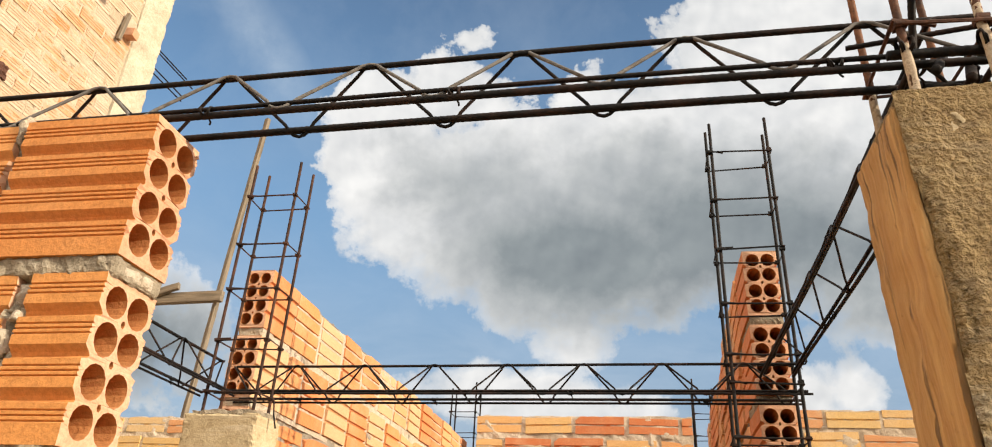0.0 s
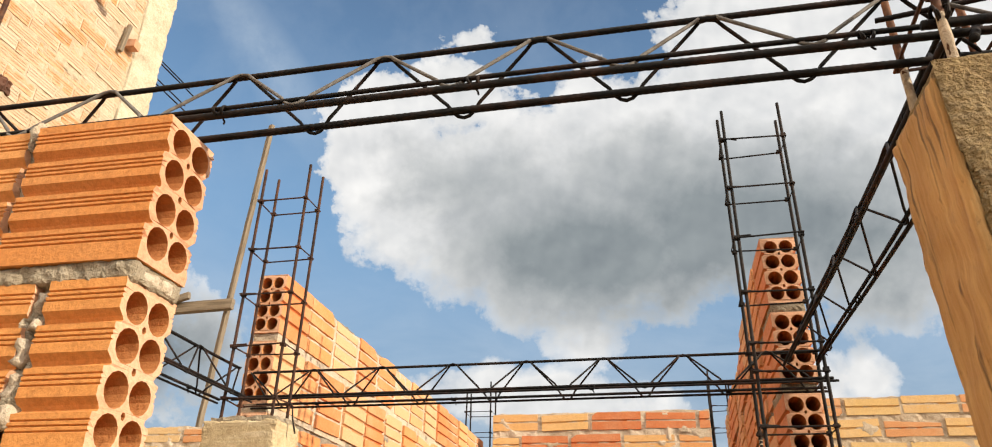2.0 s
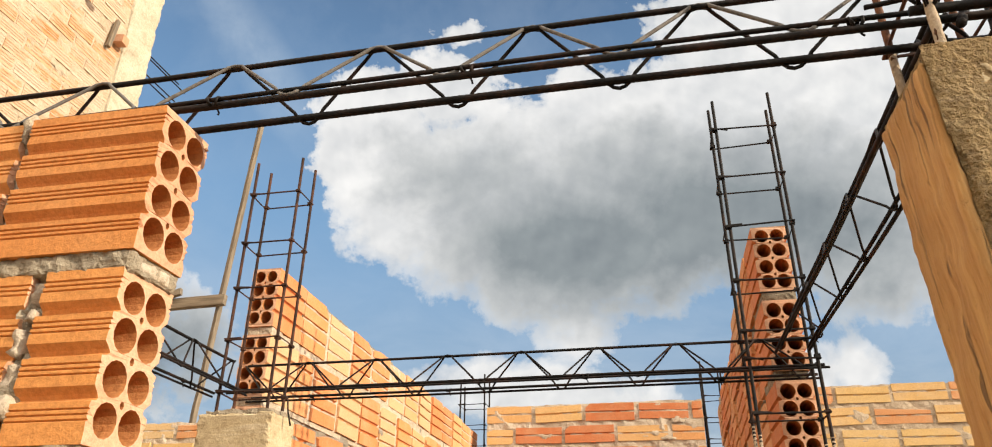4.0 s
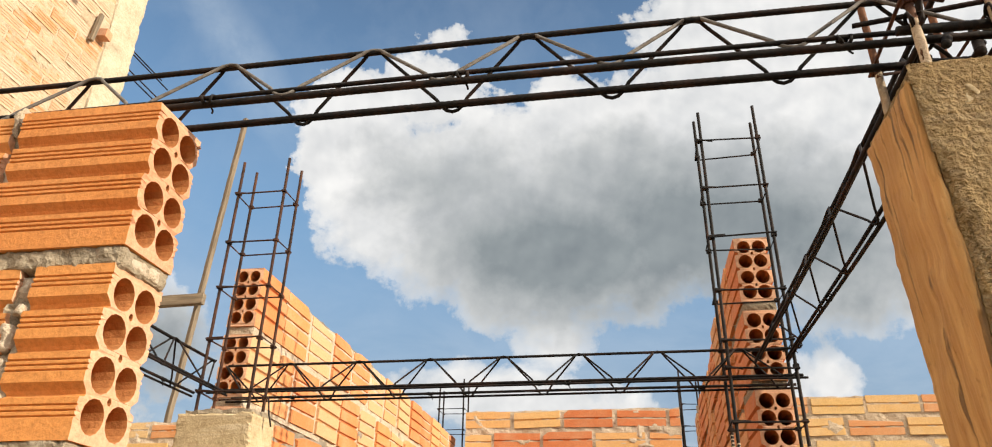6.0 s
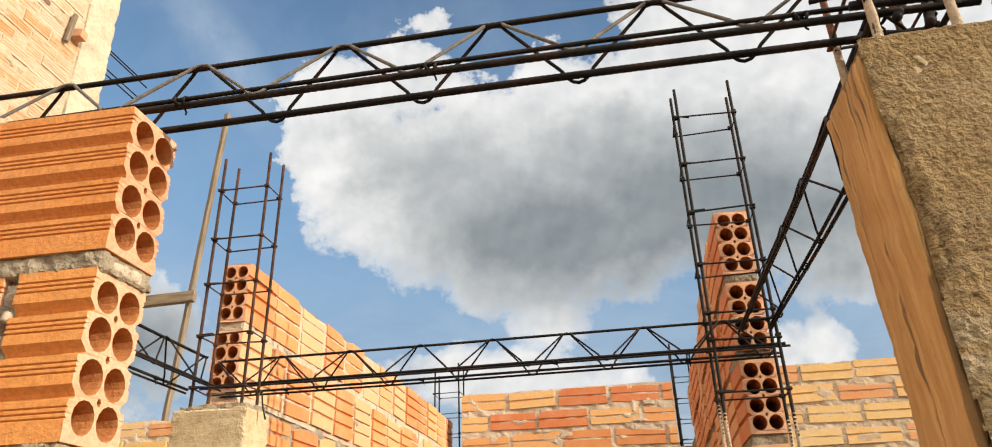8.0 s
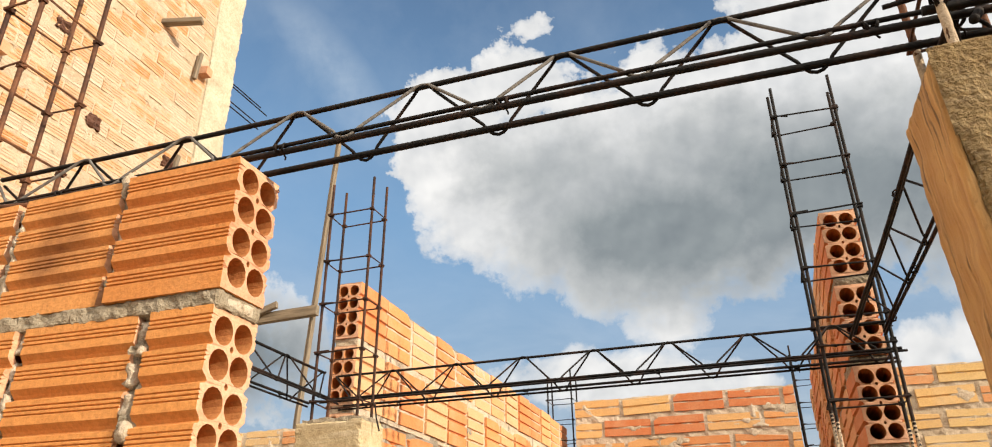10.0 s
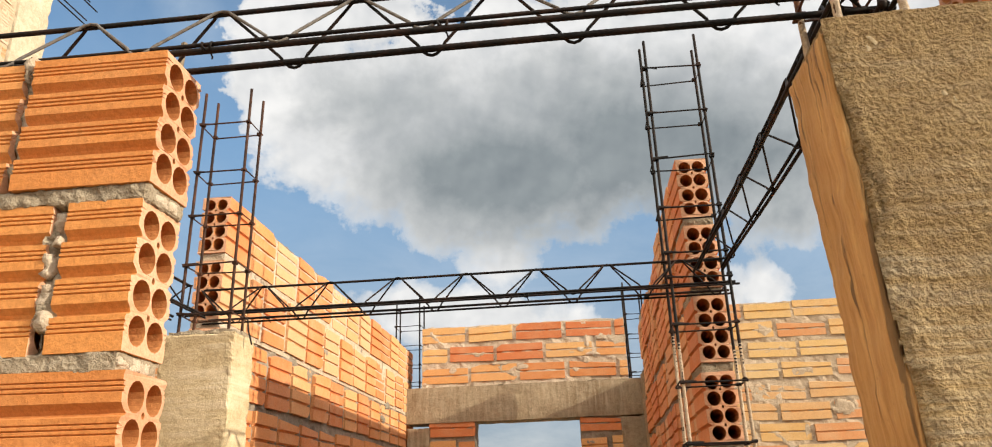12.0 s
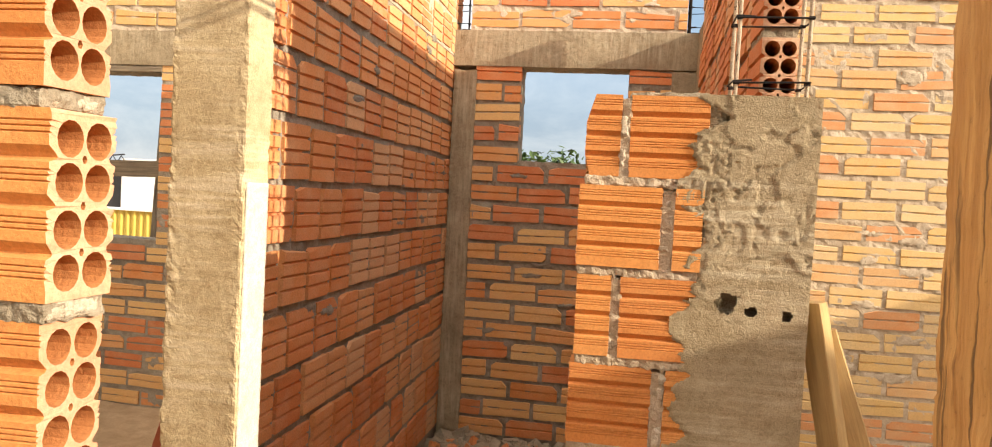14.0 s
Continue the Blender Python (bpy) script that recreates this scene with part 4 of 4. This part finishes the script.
def column_cage(name, label, bars, z0, tops, levels, mat, r=0.0045, r_ring=0.0024, lean=(0.0, 0.0), film=None):
    """Four upright bars and square rings. bars: (x0, x1, y0, y1)."""
    x0, x1, y0, y1 = bars
    t = thing(name, label, "rebar cage", "column cages")
    rng = random.Random(len(name) + int(x0 * 100))
    corners = [(x0, y0), (x1, y0), (x1, y1), (x0, y1)]
    for (x, y), top in zip(corners, tops):
        h = top - z0
        slip = rng.uniform(-0.006, 0.006)
        bar = put("bar", mesh_from("bar", *ribbed((x, y, z0), (x + lean[0] * h + slip, y + lean[1] * h, top), r, 0.009, 8), mat, True), t)
        if film:
            low, high = film[0], film[1] + rng.uniform(-0.05, 0.05)
            pts = [(x + (lean[0] * h + slip) * (q - z0) / h, y, q) for q in [low + (high - low) * k / 26 for k in range(27)]]
            v, f = tube_data(pts, 1.0, 8)
            for i, p in enumerate(v):
                k = i // 8
                c = Vector(pts[k])
                v[i] = c + (p - c) * (r + max(-0.0006, 0.0011 * (0.55 + 1.3 * noise.noise(Vector((p.x * 900, p.y * 900, p.z * 60)))) * (1.0 if k < 20 else (26 - k) / 6)))
            put("mortar_film", mesh_from("mortar_film", v, f, MORTAR_WARM, True), bar, None, "thin crust of pale mortar on the bar")
    for z in levels:
        dx, dy = lean[0] * (z - z0), lean[1] * (z - z0)
        g = r + r_ring
        loop = [(x0 - g, y0 - g), (x1 + g, y0 - g), (x1 + g, y1 + g), (x0 - g, y1 + g), (x0 - g, y0 - g - 0.001), (x0 + 0.035, y0 - g + 0.008)]
        tilt = rng.uniform(-0.008, 0.008)
        pts = [(x + dx, y + dy, z + tilt * (k % 2) + 0.001 * k) for k, (x, y) in enumerate(loop)]
        ring = put("stirrup", mesh_from("stirrup", *tube_data(pts, r_ring, 6), mat, False), t)
        for k in range(4):
            x, y = corners[k]
            put("tie_wire", mesh_from("tie_wire", *lumpy_box(x + dx - r - 0.0015, x + dx + r + 0.0025, y + dy - r - 0.002, y + dy + r + 0.0015, z - 0.003, z + 0.005, 0.004, 0.002, 150, k + z), mat), ring)
    return t


NEAR_TRUSS = pose(0, 0.897, 2.463)
lattice_truss("lattice_truss", "dark steel lattice girder lying over the doorway", NEAR_TRUSS, -0.72, 0.79, 0.071, 0.06, 0.0038, 0.003, 0.0024, 0.062, 0.2, 0.0046)
lattice_truss("lattice_truss", "dark steel lattice girder spanning the room behind", pose(0, 2.066, 2.395), -0.74, 0.78, 0.08, 0.09, 0.0036, 0.0036, 0.0024, 0.045, 0.2, 0.003)
lattice_truss("lattice_truss", "dark steel lattice girder between the near and the middle column", pose(0.727, 0, 2.45, 0, 0, 90), 0.88, 2.06, 0.07, 0.066, 0.0036, 0.0034, 0.0022, 1.0, 0.2, 0.0036)
lattice_truss("lattice_truss", "greyish lattice girder reaching the middle column", pose(-0.745, 0, 2.385, 0, 0, 90), 0.93, 2.0, 0.085, 0.09, 0.004, 0.0038, 0.0024, 1.0, 0.2, 0.003)

column_cage("rebar_cage", "rusty rebar cage rising from the smeared column", (-0.76, -0.68, 0.84, 0.965), 2.33, (3.7, 3.7, 3.7, 3.7), [2.40, 2.43, 2.574, 2.722, 2.87, 3.018, 3.166, 3.31, 3.46, 3.6], RUST)
column_cage("rebar_cage", "rusty rebar cage above the middle column", (-0.712, -0.572, 1.9, 1.98), 2.25, (3.043, 3.046, 3.05, 3.055), [2.36, 2.497, 2.643, 2.779, 2.934], OLD_RUST, 0.0042)
column_cage("rebar_cage", "dark rebar cage in front of the brick wall end", (0.606, 0.762, 2.0, 2.088), 1.74, (3.157, 3.166, 3.167, 3.187), [1.83, 1.98, 2.13, 2.28, 2.41, 2.478, 2.61, 2.759, 2.907, 3.06], STEEL, 0.0042, film=(1.78, 2.26))
column_cage("rebar_cage", "rusty rebar cage over the rough column", (0.674, 0.752, 0.835, 0.948), 2.3, (3.4, 3.4, 3.4, 3.4), [2.475, 2.78], RUST, 0.0045, film=(2.33, 2.47))
column_cage("rebar_cage", "thin dark rebar cage on the back wall corner", (-0.80, -0.64, 4.72, 4.86), 2.5, (3.1, 3.14, 3.12, 3.1), [2.58, 2.7, 2.82, 2.95], STEEL, 0.005)
column_cage("rebar_cage", "thin dark rebar cage beside the back wall bricks", (0.69, 0.80, 4.72, 4.86), 2.5, (3.16, 3.1, 3.12, 3.14), [2.58, 2.7, 2.82, 2.95], STEEL, 0.005)


# ---- timber ----
def plank_data(a, b, width, thick, face, step=0.05, seed=0.0):
    """A sawn board from a to b; face: the way its broad side looks."""
    a, b, face = Vector(a), Vector(b), Vector(face)
    along = (b - a).normalized()
    across = along.cross(face).normalized()
    face = across.cross(along)
    n = max(2, int((b - a).length / step))
    c = 0.0025
    ring = [(-width / 2 + c, -thick / 2), (width / 2 - c, -thick / 2), (width / 2, -thick / 2 + c), (width / 2, thick / 2 - c),
            (width / 2 - c, thick / 2), (-width / 2 + c, thick / 2), (-width / 2, thick / 2 - c), (-width / 2, -thick / 2 + c)]
    verts, faces = [], []
    for k in range(n + 1):
        mid = a.lerp(b, k / n) + face * 0.004 * noise.noise(Vector((k * 0.3, seed, 0)))
        for q, (u, w) in enumerate(ring):
            j = 1 + 0.03 * noise.noise(Vector((k * 0.7, q, seed)))
            verts.append(mid + across * u * j + face * w * j)
    for k in range(n):
        for q in range(8):
            r = (q + 1) % 8
            faces.append((k * 8 + q, k * 8 + r, (k + 1) * 8 + r, (k + 1) * 8 + q))
    faces += [tuple(range(8))[::-1], tuple(n * 8 + q for q in range(8))]
    return verts, faces


def plank(name, label, category, a, b, width, thick, face, mat, group="", seed=0.0):
    """A board as a thing of its own, with its origin and grain along its length."""
    a, b = Vector(a), Vector(b)
    turn = (b - a).to_track_quat("Z", "Y").to_matrix().to_4x4()
    m = Matrix.Translation(a) @ turn
    inv = m.inverted()
    v, f = plank_data(a, b, width, thick, face, 0.05, seed)
    return tagged(put(name, mesh_from(name, [inv @ p for p in v], f, mat), None, m), label, category, group)


plank("wooden_prop", "tall weathered wooden prop standing behind the side room wall", "prop", (-2.99, 5.0, -0.03), (-2.706, 5.0, 5.53), 0.044, 0.034, (-0.5, -1, 0), GREY_WOOD, seed=1)
plank("scaffold_plank", "weathered grey scaffold plank nailed to the prop", "plank", (-4.3, 4.95, 3.83), (-2.72, 4.95, 3.868), 0.085, 0.045, (-0.35, -1, 0.1), GREY_WOOD, seed=2)
plank("scaffold_plank", "pale broken plank lying against the scaffold plank", "plank", (-3.75, 4.91, 3.75), (-3.08, 4.91, 3.945), 0.06, 0.03, (-0.15, -1, 0.2), GREY_WOOD, seed=3)
plank("pine_board", "new yellow pine board leaning beside the concrete stub", "board", (1.29, 2.0, -0.03), (0.85, 2.06, 1.26), 0.058, 0.028, (-0.1, -1, 0), PINE, "leaning pine boards", 4)
plank("pine_board", "dark-edged pine board leaning against the stub column", "board", (1.08, 1.98, -0.03), (0.805, 2.0, 1.335), 0.07, 0.028, (-0.85, -0.5, 0), PINE, "leaning pine boards", 5)
plank("red_board", "dark reddish board leaning against the column in the side room", "board", (-1.45, 2.75, -0.03), (-1.13, 2.6, 0.75), 0.12, 0.025, (0.3, -1, 0), plain("red_board", (0.3, 0.08, 0.04), 0.7, 0, 0.2), "", 6)

# ---- side room window ----
plank("window_board", "grey timber board across the open window", "board", (-3.5, 4.76, 1.572), (-2.66, 4.76, 1.59), 0.11, 0.05, (0, -1, 0), GREY_WOOD, "", 7)
plank("window_plank", "thin dark board under the lintel", "board", (-3.46, 4.74, 2.248), (-2.71, 4.74, 2.25), 0.035, 0.09, (0, -1, 0), GREY_WOOD, "", 8)


side_wall = bpy.data.objects["wall_back_left"]
for k, z in enumerate((1.62, 1.83, 2.04)):
    put("brick", HOLLOW_RED[k % 2], side_wall, pose(-3.555, 0.03, z))
    put("brick", HOLLOW_RED[1 - k % 2], side_wall, pose(-3.555, 0.12, z))

# ---- outside ----
def corrugated(x0, x1, y, z0, z1, pitch, amp):
    n = int((x1 - x0) / pitch * 6)
    verts, faces = [], []
    for k in range(n + 1):
        x = x0 + (x1 - x0) * k / n
        w = math.sin(2 * math.pi * (x - x0) / pitch)
        dy = amp * max(-0.6, min(0.6, w * 1.6))
        verts += [(x, y + dy, z0), (x, y + dy, z1), (x, y + dy + 0.004, z1), (x, y + dy + 0.004, z0)]
    for k in range(n):
        for q in range(4):
            r = (q + 1) % 4
            faces.append((4 * k + q, 4 * (k + 1) + q, 4 * (k + 1) + r, 4 * k + r))
    return verts, faces


fence = thing("metal_fence", "bright yellow corrugated sheet metal fence", "fence")
put("sheet", mesh_from("sheet", *corrugated(-8.5, -4.6, 8.4, 0.0, 1.10, 0.09, 0.022), YELLOW), fence)
put("cap_rail", mesh_from("cap_rail", *box_data(-8.5, -4.6, 8.36, 8.45, 1.10, 1.13), WHITE), fence)
for k in range(4):
    put("post", mesh_from("post", *box_data(-8.4 + 1.25 * k, -8.34 + 1.25 * k, 8.45, 8.51, -0.02, 1.08), SHADE), fence)

house = thing("white_house", "white rendered house with a dark panel for its shaded opening and a dark roof truss", "house", "", Matrix.Translation((0.24, 0.11, 0.867)) @ Matrix.Diagonal((0.444, 0.444, 0.444, 1)))
for x0, x1, z0, z1 in ((-44.0, -34.67, -1.9, 0.9), (-33.13, -27.0, -1.9, 2.6), (-34.67, -33.13, 1.95, 2.2)):
    put("wall", mesh_from("wall", *lumpy_box(x0, x1, 45.0, 45.3, z0 - 0.03, z1, 0.6, 0.003), WHITE), house)
# near-black panel fills the gap as the shade of the interior
put("opening", mesh_from("opening", *box_data(-34.67, -33.13, 45.2, 45.25, -1.93, 1.95), SHADE), house)
put("roof", mesh_from("roof", *box_data(-44.2, -32.7, 44.6, 49.0, 2.2, 2.32), plain("roof_sheet", (0.2, 0.15, 0.12), 0.8)), house)
for k in range(6):
    put("roof_strut", mesh_from("roof_strut", *tube_data([(-36.6 + 0.65 * k, 44.8, 2.3), (-36.3 + 0.65 * k, 44.8, 2.75), (-35.95 + 0.65 * k, 44.8, 2.3)], 0.04, 6), SHADE), house)
put("roof_rail", mesh_from("roof_rail", *tube_data([(-36.8, 44.8, 2.45), (-32.8, 44.8, 2.85)], 0.05, 6), SHADE), house)


def leafy_tree(name, label, x, y, height, spread, seed, count):
    """A tapered trunk, forking limbs and a crown of many small leaves with gaps."""
    rng = random.Random(seed)
    t = thing(name, label, "tree", "trees", Matrix.Translation((x, y, -0.02)))
    put("trunk", mesh_from("trunk", *tapered([(0, 0, 0), (0.05, 0.02, height * 0.25), (0.0, 0.05, height * 0.5)], [0.13, 0.1, 0.07]), BARK, True), t)
    tips = []
    for k in range(11):
        a = rng.uniform(0, 2 * math.pi)
        reach = spread * rng.uniform(0.35, 0.95)
        top = height * rng.uniform(0.62, 0.98)
        mid = (reach * 0.45 * math.cos(a), reach * 0.45 * math.sin(a), height * 0.55)
        end = (reach * math.cos(a), reach * math.sin(a), top)
        put("limb", mesh_from("limb", *tapered([(0, 0.04, height * 0.4), mid, end], [0.06, 0.035, 0.012]), BARK, True), t)
        tips += [Vector(end), Vector(mid).lerp(Vector(end), 0.55)]
    verts, faces = [], []
    for k in range(count):
        c = rng.choice(tips)
        p = c + Vector((rng.gauss(0, 0.24), rng.gauss(0, 0.24), rng.gauss(0.02, 0.17))) * spread * 0.8
        e = Euler((rng.uniform(-0.9, 0.9), rng.uniform(-0.9, 0.9), rng.uniform(0, 6.3))).to_matrix()
        s = rng.uniform(0.05, 0.1)
        n = len(verts)
        for q in ((-s, 0, 0), (-0.3 * s, 0.34 * s, 0.08 * s), (0.5 * s, 0.3 * s, 0.06 * s), (s, 0, -0.1 * s), (0.5 * s, -0.3 * s, 0.06 * s), (-0.3 * s, -0.34 * s, 0.08 * s)):
            verts.append(p + e @ Vector(q))
        faces += [(n, n + 1, n + 2, n + 3), (n, n + 3, n + 4, n + 5)]
    tagged(put("crown", mesh_from("crown", verts, faces, LEAF), t), kind="stuff")
    return t


def tapered(points, radii):
    verts, faces = tube_data(points, 1.0, 9)
    for k, p in enumerate(points):
        for s in range(9):
            i = k * 9 + s
            verts[i] = Vector(p) + (verts[i] - Vector(p)) * radii[k]
    return verts, faces


leafy_tree("tree", "dense dark green tree beyond the window opening", -1.2, 12.0, 2.1, 1.1, 3, 10000)
leafy_tree("tree", "lower green bushy tree beyond the window opening", 0.35, 12.6, 1.8, 0.95, 5, 8000)
leafy_tree("tree", "small green tree beside the white house", -13.5, 16.0, 1.7, 0.9, 8, 5000)

# ---- things on the tall house ----
plank("wooden_bracket", "short wooden slab sticking out of the tall wall", "slab", (-3.75, 3.74, 6.10), (-3.40, 3.86, 6.12), 0.06, 0.045, (0, 0, 1), GREY_WOOD, "", 11)
for y, z, n in ((4.24, 5.95, 0.20), (4.22, 4.90, 0.22), (2.56, 4.93, 0.2)):
    put_log = plank("putlog_brick", "broken orange brick stub wedged in a putlog hole", "brick stub", (-3.78, y, z), (-3.61, y + 0.02, z - 0.01), 0.08, 0.075, (0, 0, 1), CLAY_END, "putlog stubs", y)
    plank("putlog_wedge", "short upright wooden wedge beside a putlog hole", "wedge", (-3.665, y - 0.08, z - 0.14), (-3.66, y - 0.06, z + 0.14), 0.035, 0.03, (1, 0, 0), GREY_WOOD, "putlog wedges", y)
tall = bpy.data.objects["wall_tall_house"]
# dark lumps in place of broken holes, their inner shade given as colour
for y, z in ((3.36, 4.88), (2.95, 5.42), (2.5, 4.9), (3.2, 6.3), (2.7, 5.9), (4.1, 4.95)):
    put("putlog_shade", mesh_from("putlog_shade", *lumpy_box(y - 0.055, y + 0.055, -0.012, 0.03, z - 0.045, z + 0.05, 0.012, 0.03, 24, y), HOLE_SHADE), tall)
for k, (z, n) in enumerate(((6.2, 0.55), (6.12, 0.6), (6.0, 0.55), (5.9, 0.5))):
    dowel = new("rebar_dowel", mesh_from("rebar_dowel", *tube_data([(-3.85 + 0.05 * (k % 2), 4.5, z + 0.06), (-3.8 + 0.05 * (k % 2), 4.66 + n, z + 0.03)], 0.006, 6), STEEL, True))
    tagged(dowel, "thin dark steel dowel bar sticking out of the column", "dowel bar", "dowel bars")

# ---- floor clutter ----
def rubble(x0, x1, y0, y1, count, seed):
    rng = random.Random(seed)
    pieces = []
    for k in range(count):
        s = rng.uniform(0.008, 0.04) * (1.6 if rng.random() < 0.12 else 1)
        x, y = rng.uniform(x0, x1), y1 - abs(rng.gauss(0, 0.45)) * (y1 - y0)
        e = Euler((rng.uniform(0, 6), rng.uniform(0, 6), rng.uniform(0, 6))).to_matrix()
        v, f = lumpy_box(-s, s, -s * 0.7, s * 0.7, -s * 0.5, s * 0.5, s, s * 0.25, 40, k)
        pieces.append(([e @ Vector(p) + Vector((x, y, s * 0.3)) for p in v], f))
    return joined(pieces)


tagged(new("rubble", mesh_from("rubble", *rubble(-0.7, 0.6, 4.1, 4.66, 500, 5), MORTAR)), "loose mortar and brick rubble along the wall foot", "rubble", "", "stuff")
tagged(new("brick_rubble", mesh_from("brick_rubble", *rubble(-0.7, 0.6, 4.2, 4.66, 90, 6), CLAY_RED)), "broken orange brick pieces on the earth floor", "rubble", "", "stuff")

put("mortar_cap", mesh_from("mortar_cap", *lumpy_box(0.37, 0.56, 1.93, 2.01, 1.779, 1.793, 0.007, 0.007, 30, 4, 0.002), MORTAR), bpy.data.objects["wall_pier"])
put("mortar_cap", mesh_from("mortar_cap", *lumpy_box(0.56, 0.77, 1.935, 2.095, 1.778, 1.792, 0.009, 0.008, 24, 9, 0.003), MORTAR), stub)
put("mortar_cap", mesh_from("mortar_cap", *lumpy_box(-0.735, -0.55, 1.885, 1.99, 2.292, 2.314, 0.009, 0.009, 24, 2, 0.004), MORTAR), bpy.data.objects["column_mid_left"])


# ---- small bits ----
for x, z, s in ((0.687, 2.33, 0.012), (0.752, 2.262, 0.009), (0.755, 2.245, 0.008), (0.754, 2.045, 0.016), (0.73, 1.985, 0.010)):
    put("pebble", mesh_from("pebble", *lumpy_box(x - s * 0.7, x + s * 0.6, 0.8005, 0.82, z - s * 1.0, z + s * 1.1, 0.003, 0.0035, 90, x * 50, 0.002), CONCRETE_TAN, True), near_column, None, "pale stone showing in the concrete")
for k, (x0, z0, x1, z1) in enumerate(((-3.72, 3.10, -3.40, 3.07), (-3.72, 2.975, -3.32, 2.915), (-3.72, 2.945, -3.27, 2.895))):
    rod = new("rebar_dowel", mesh_from("rebar_dowel", *tube_data([(x0, 4.78, z0), (x1, 4.75, z1)], 0.005, 6), STEEL, True))
    tagged(rod, "thin dark bar sticking out over the side room wall", "dowel bar", "side room dowels")
wire = new("loose_wire", mesh_from("loose_wire", *tube_data([(-0.56, 1.96, 2.36), (-0.535, 1.93, 2.345), (-0.527, 1.925, 2.31), (-0.516, 1.925, 2.275)], 0.0022, 6), STEEL, True))
tagged(wire, "short dark binding wire hanging over the column corner", "wire")
# a bundle of bars tied where the girder meets the near column
bundle = thing("bar_bundle", "rusty bundle of bar ends tied at the smeared column", "rebar bundle")
for k, (p, q, r) in enumerate((((-0.80, 0.832, 2.452), (-0.56, 0.87, 2.447), 0.0052), ((-0.79, 0.85, 2.405), (-0.66, 0.955, 2.40), 0.0045), ((-0.775, 0.83, 2.425), (-0.675, 0.84, 2.42), 0.005),
                               ((-0.785, 0.965, 2.43), (-0.64, 0.95, 2.47), 0.0045), ((-0.77, 0.835, 2.40), (-0.76, 0.97, 2.41), 0.005), ((-0.80, 0.828, 2.418), (-0.64, 0.845, 2.437), 0.0045), ((-0.70, 0.83, 2.395), (-0.655, 0.86, 2.46), 0.0045), ((-0.782, 0.83, 2.44), (-0.73, 0.95, 2.452), 0.004))):
    put("bar_end", mesh_from("bar_end", *ribbed(p, q, r), STEEL if k % 2 else RUST, True), bundle)
bundle_r = thing("bar_bundle", "dark bar ends and binding wire tied over the rough column", "rebar bundle")
for k, (p, q, r) in enumerate((((0.66, 0.845, 2.447), (0.80, 0.85, 2.449), 0.0052), ((0.70, 0.84, 2.42), (0.76, 0.935, 2.52), 0.005), ((0.705, 0.93, 2.41), (0.70, 0.85, 2.53), 0.0042),
                               ((0.64, 0.90, 2.505), (0.79, 0.87, 2.50), 0.003), ((0.735, 0.85, 2.415), (0.775, 0.92, 2.50), 0.0055))):
    put("bar_end", mesh_from("bar_end", *ribbed(p, q, r), STEEL, True), bundle_r)
for x, y, z in ((0.674, 0.835, 2.45), (0.752, 0.835, 2.452), (0.70, 0.88, 2.455)):
    put("tie_wire", mesh_from("tie_wire", *tie((x, y, z), 0.009, random.Random(int(x * 999))), STEEL, True), bundle_r)
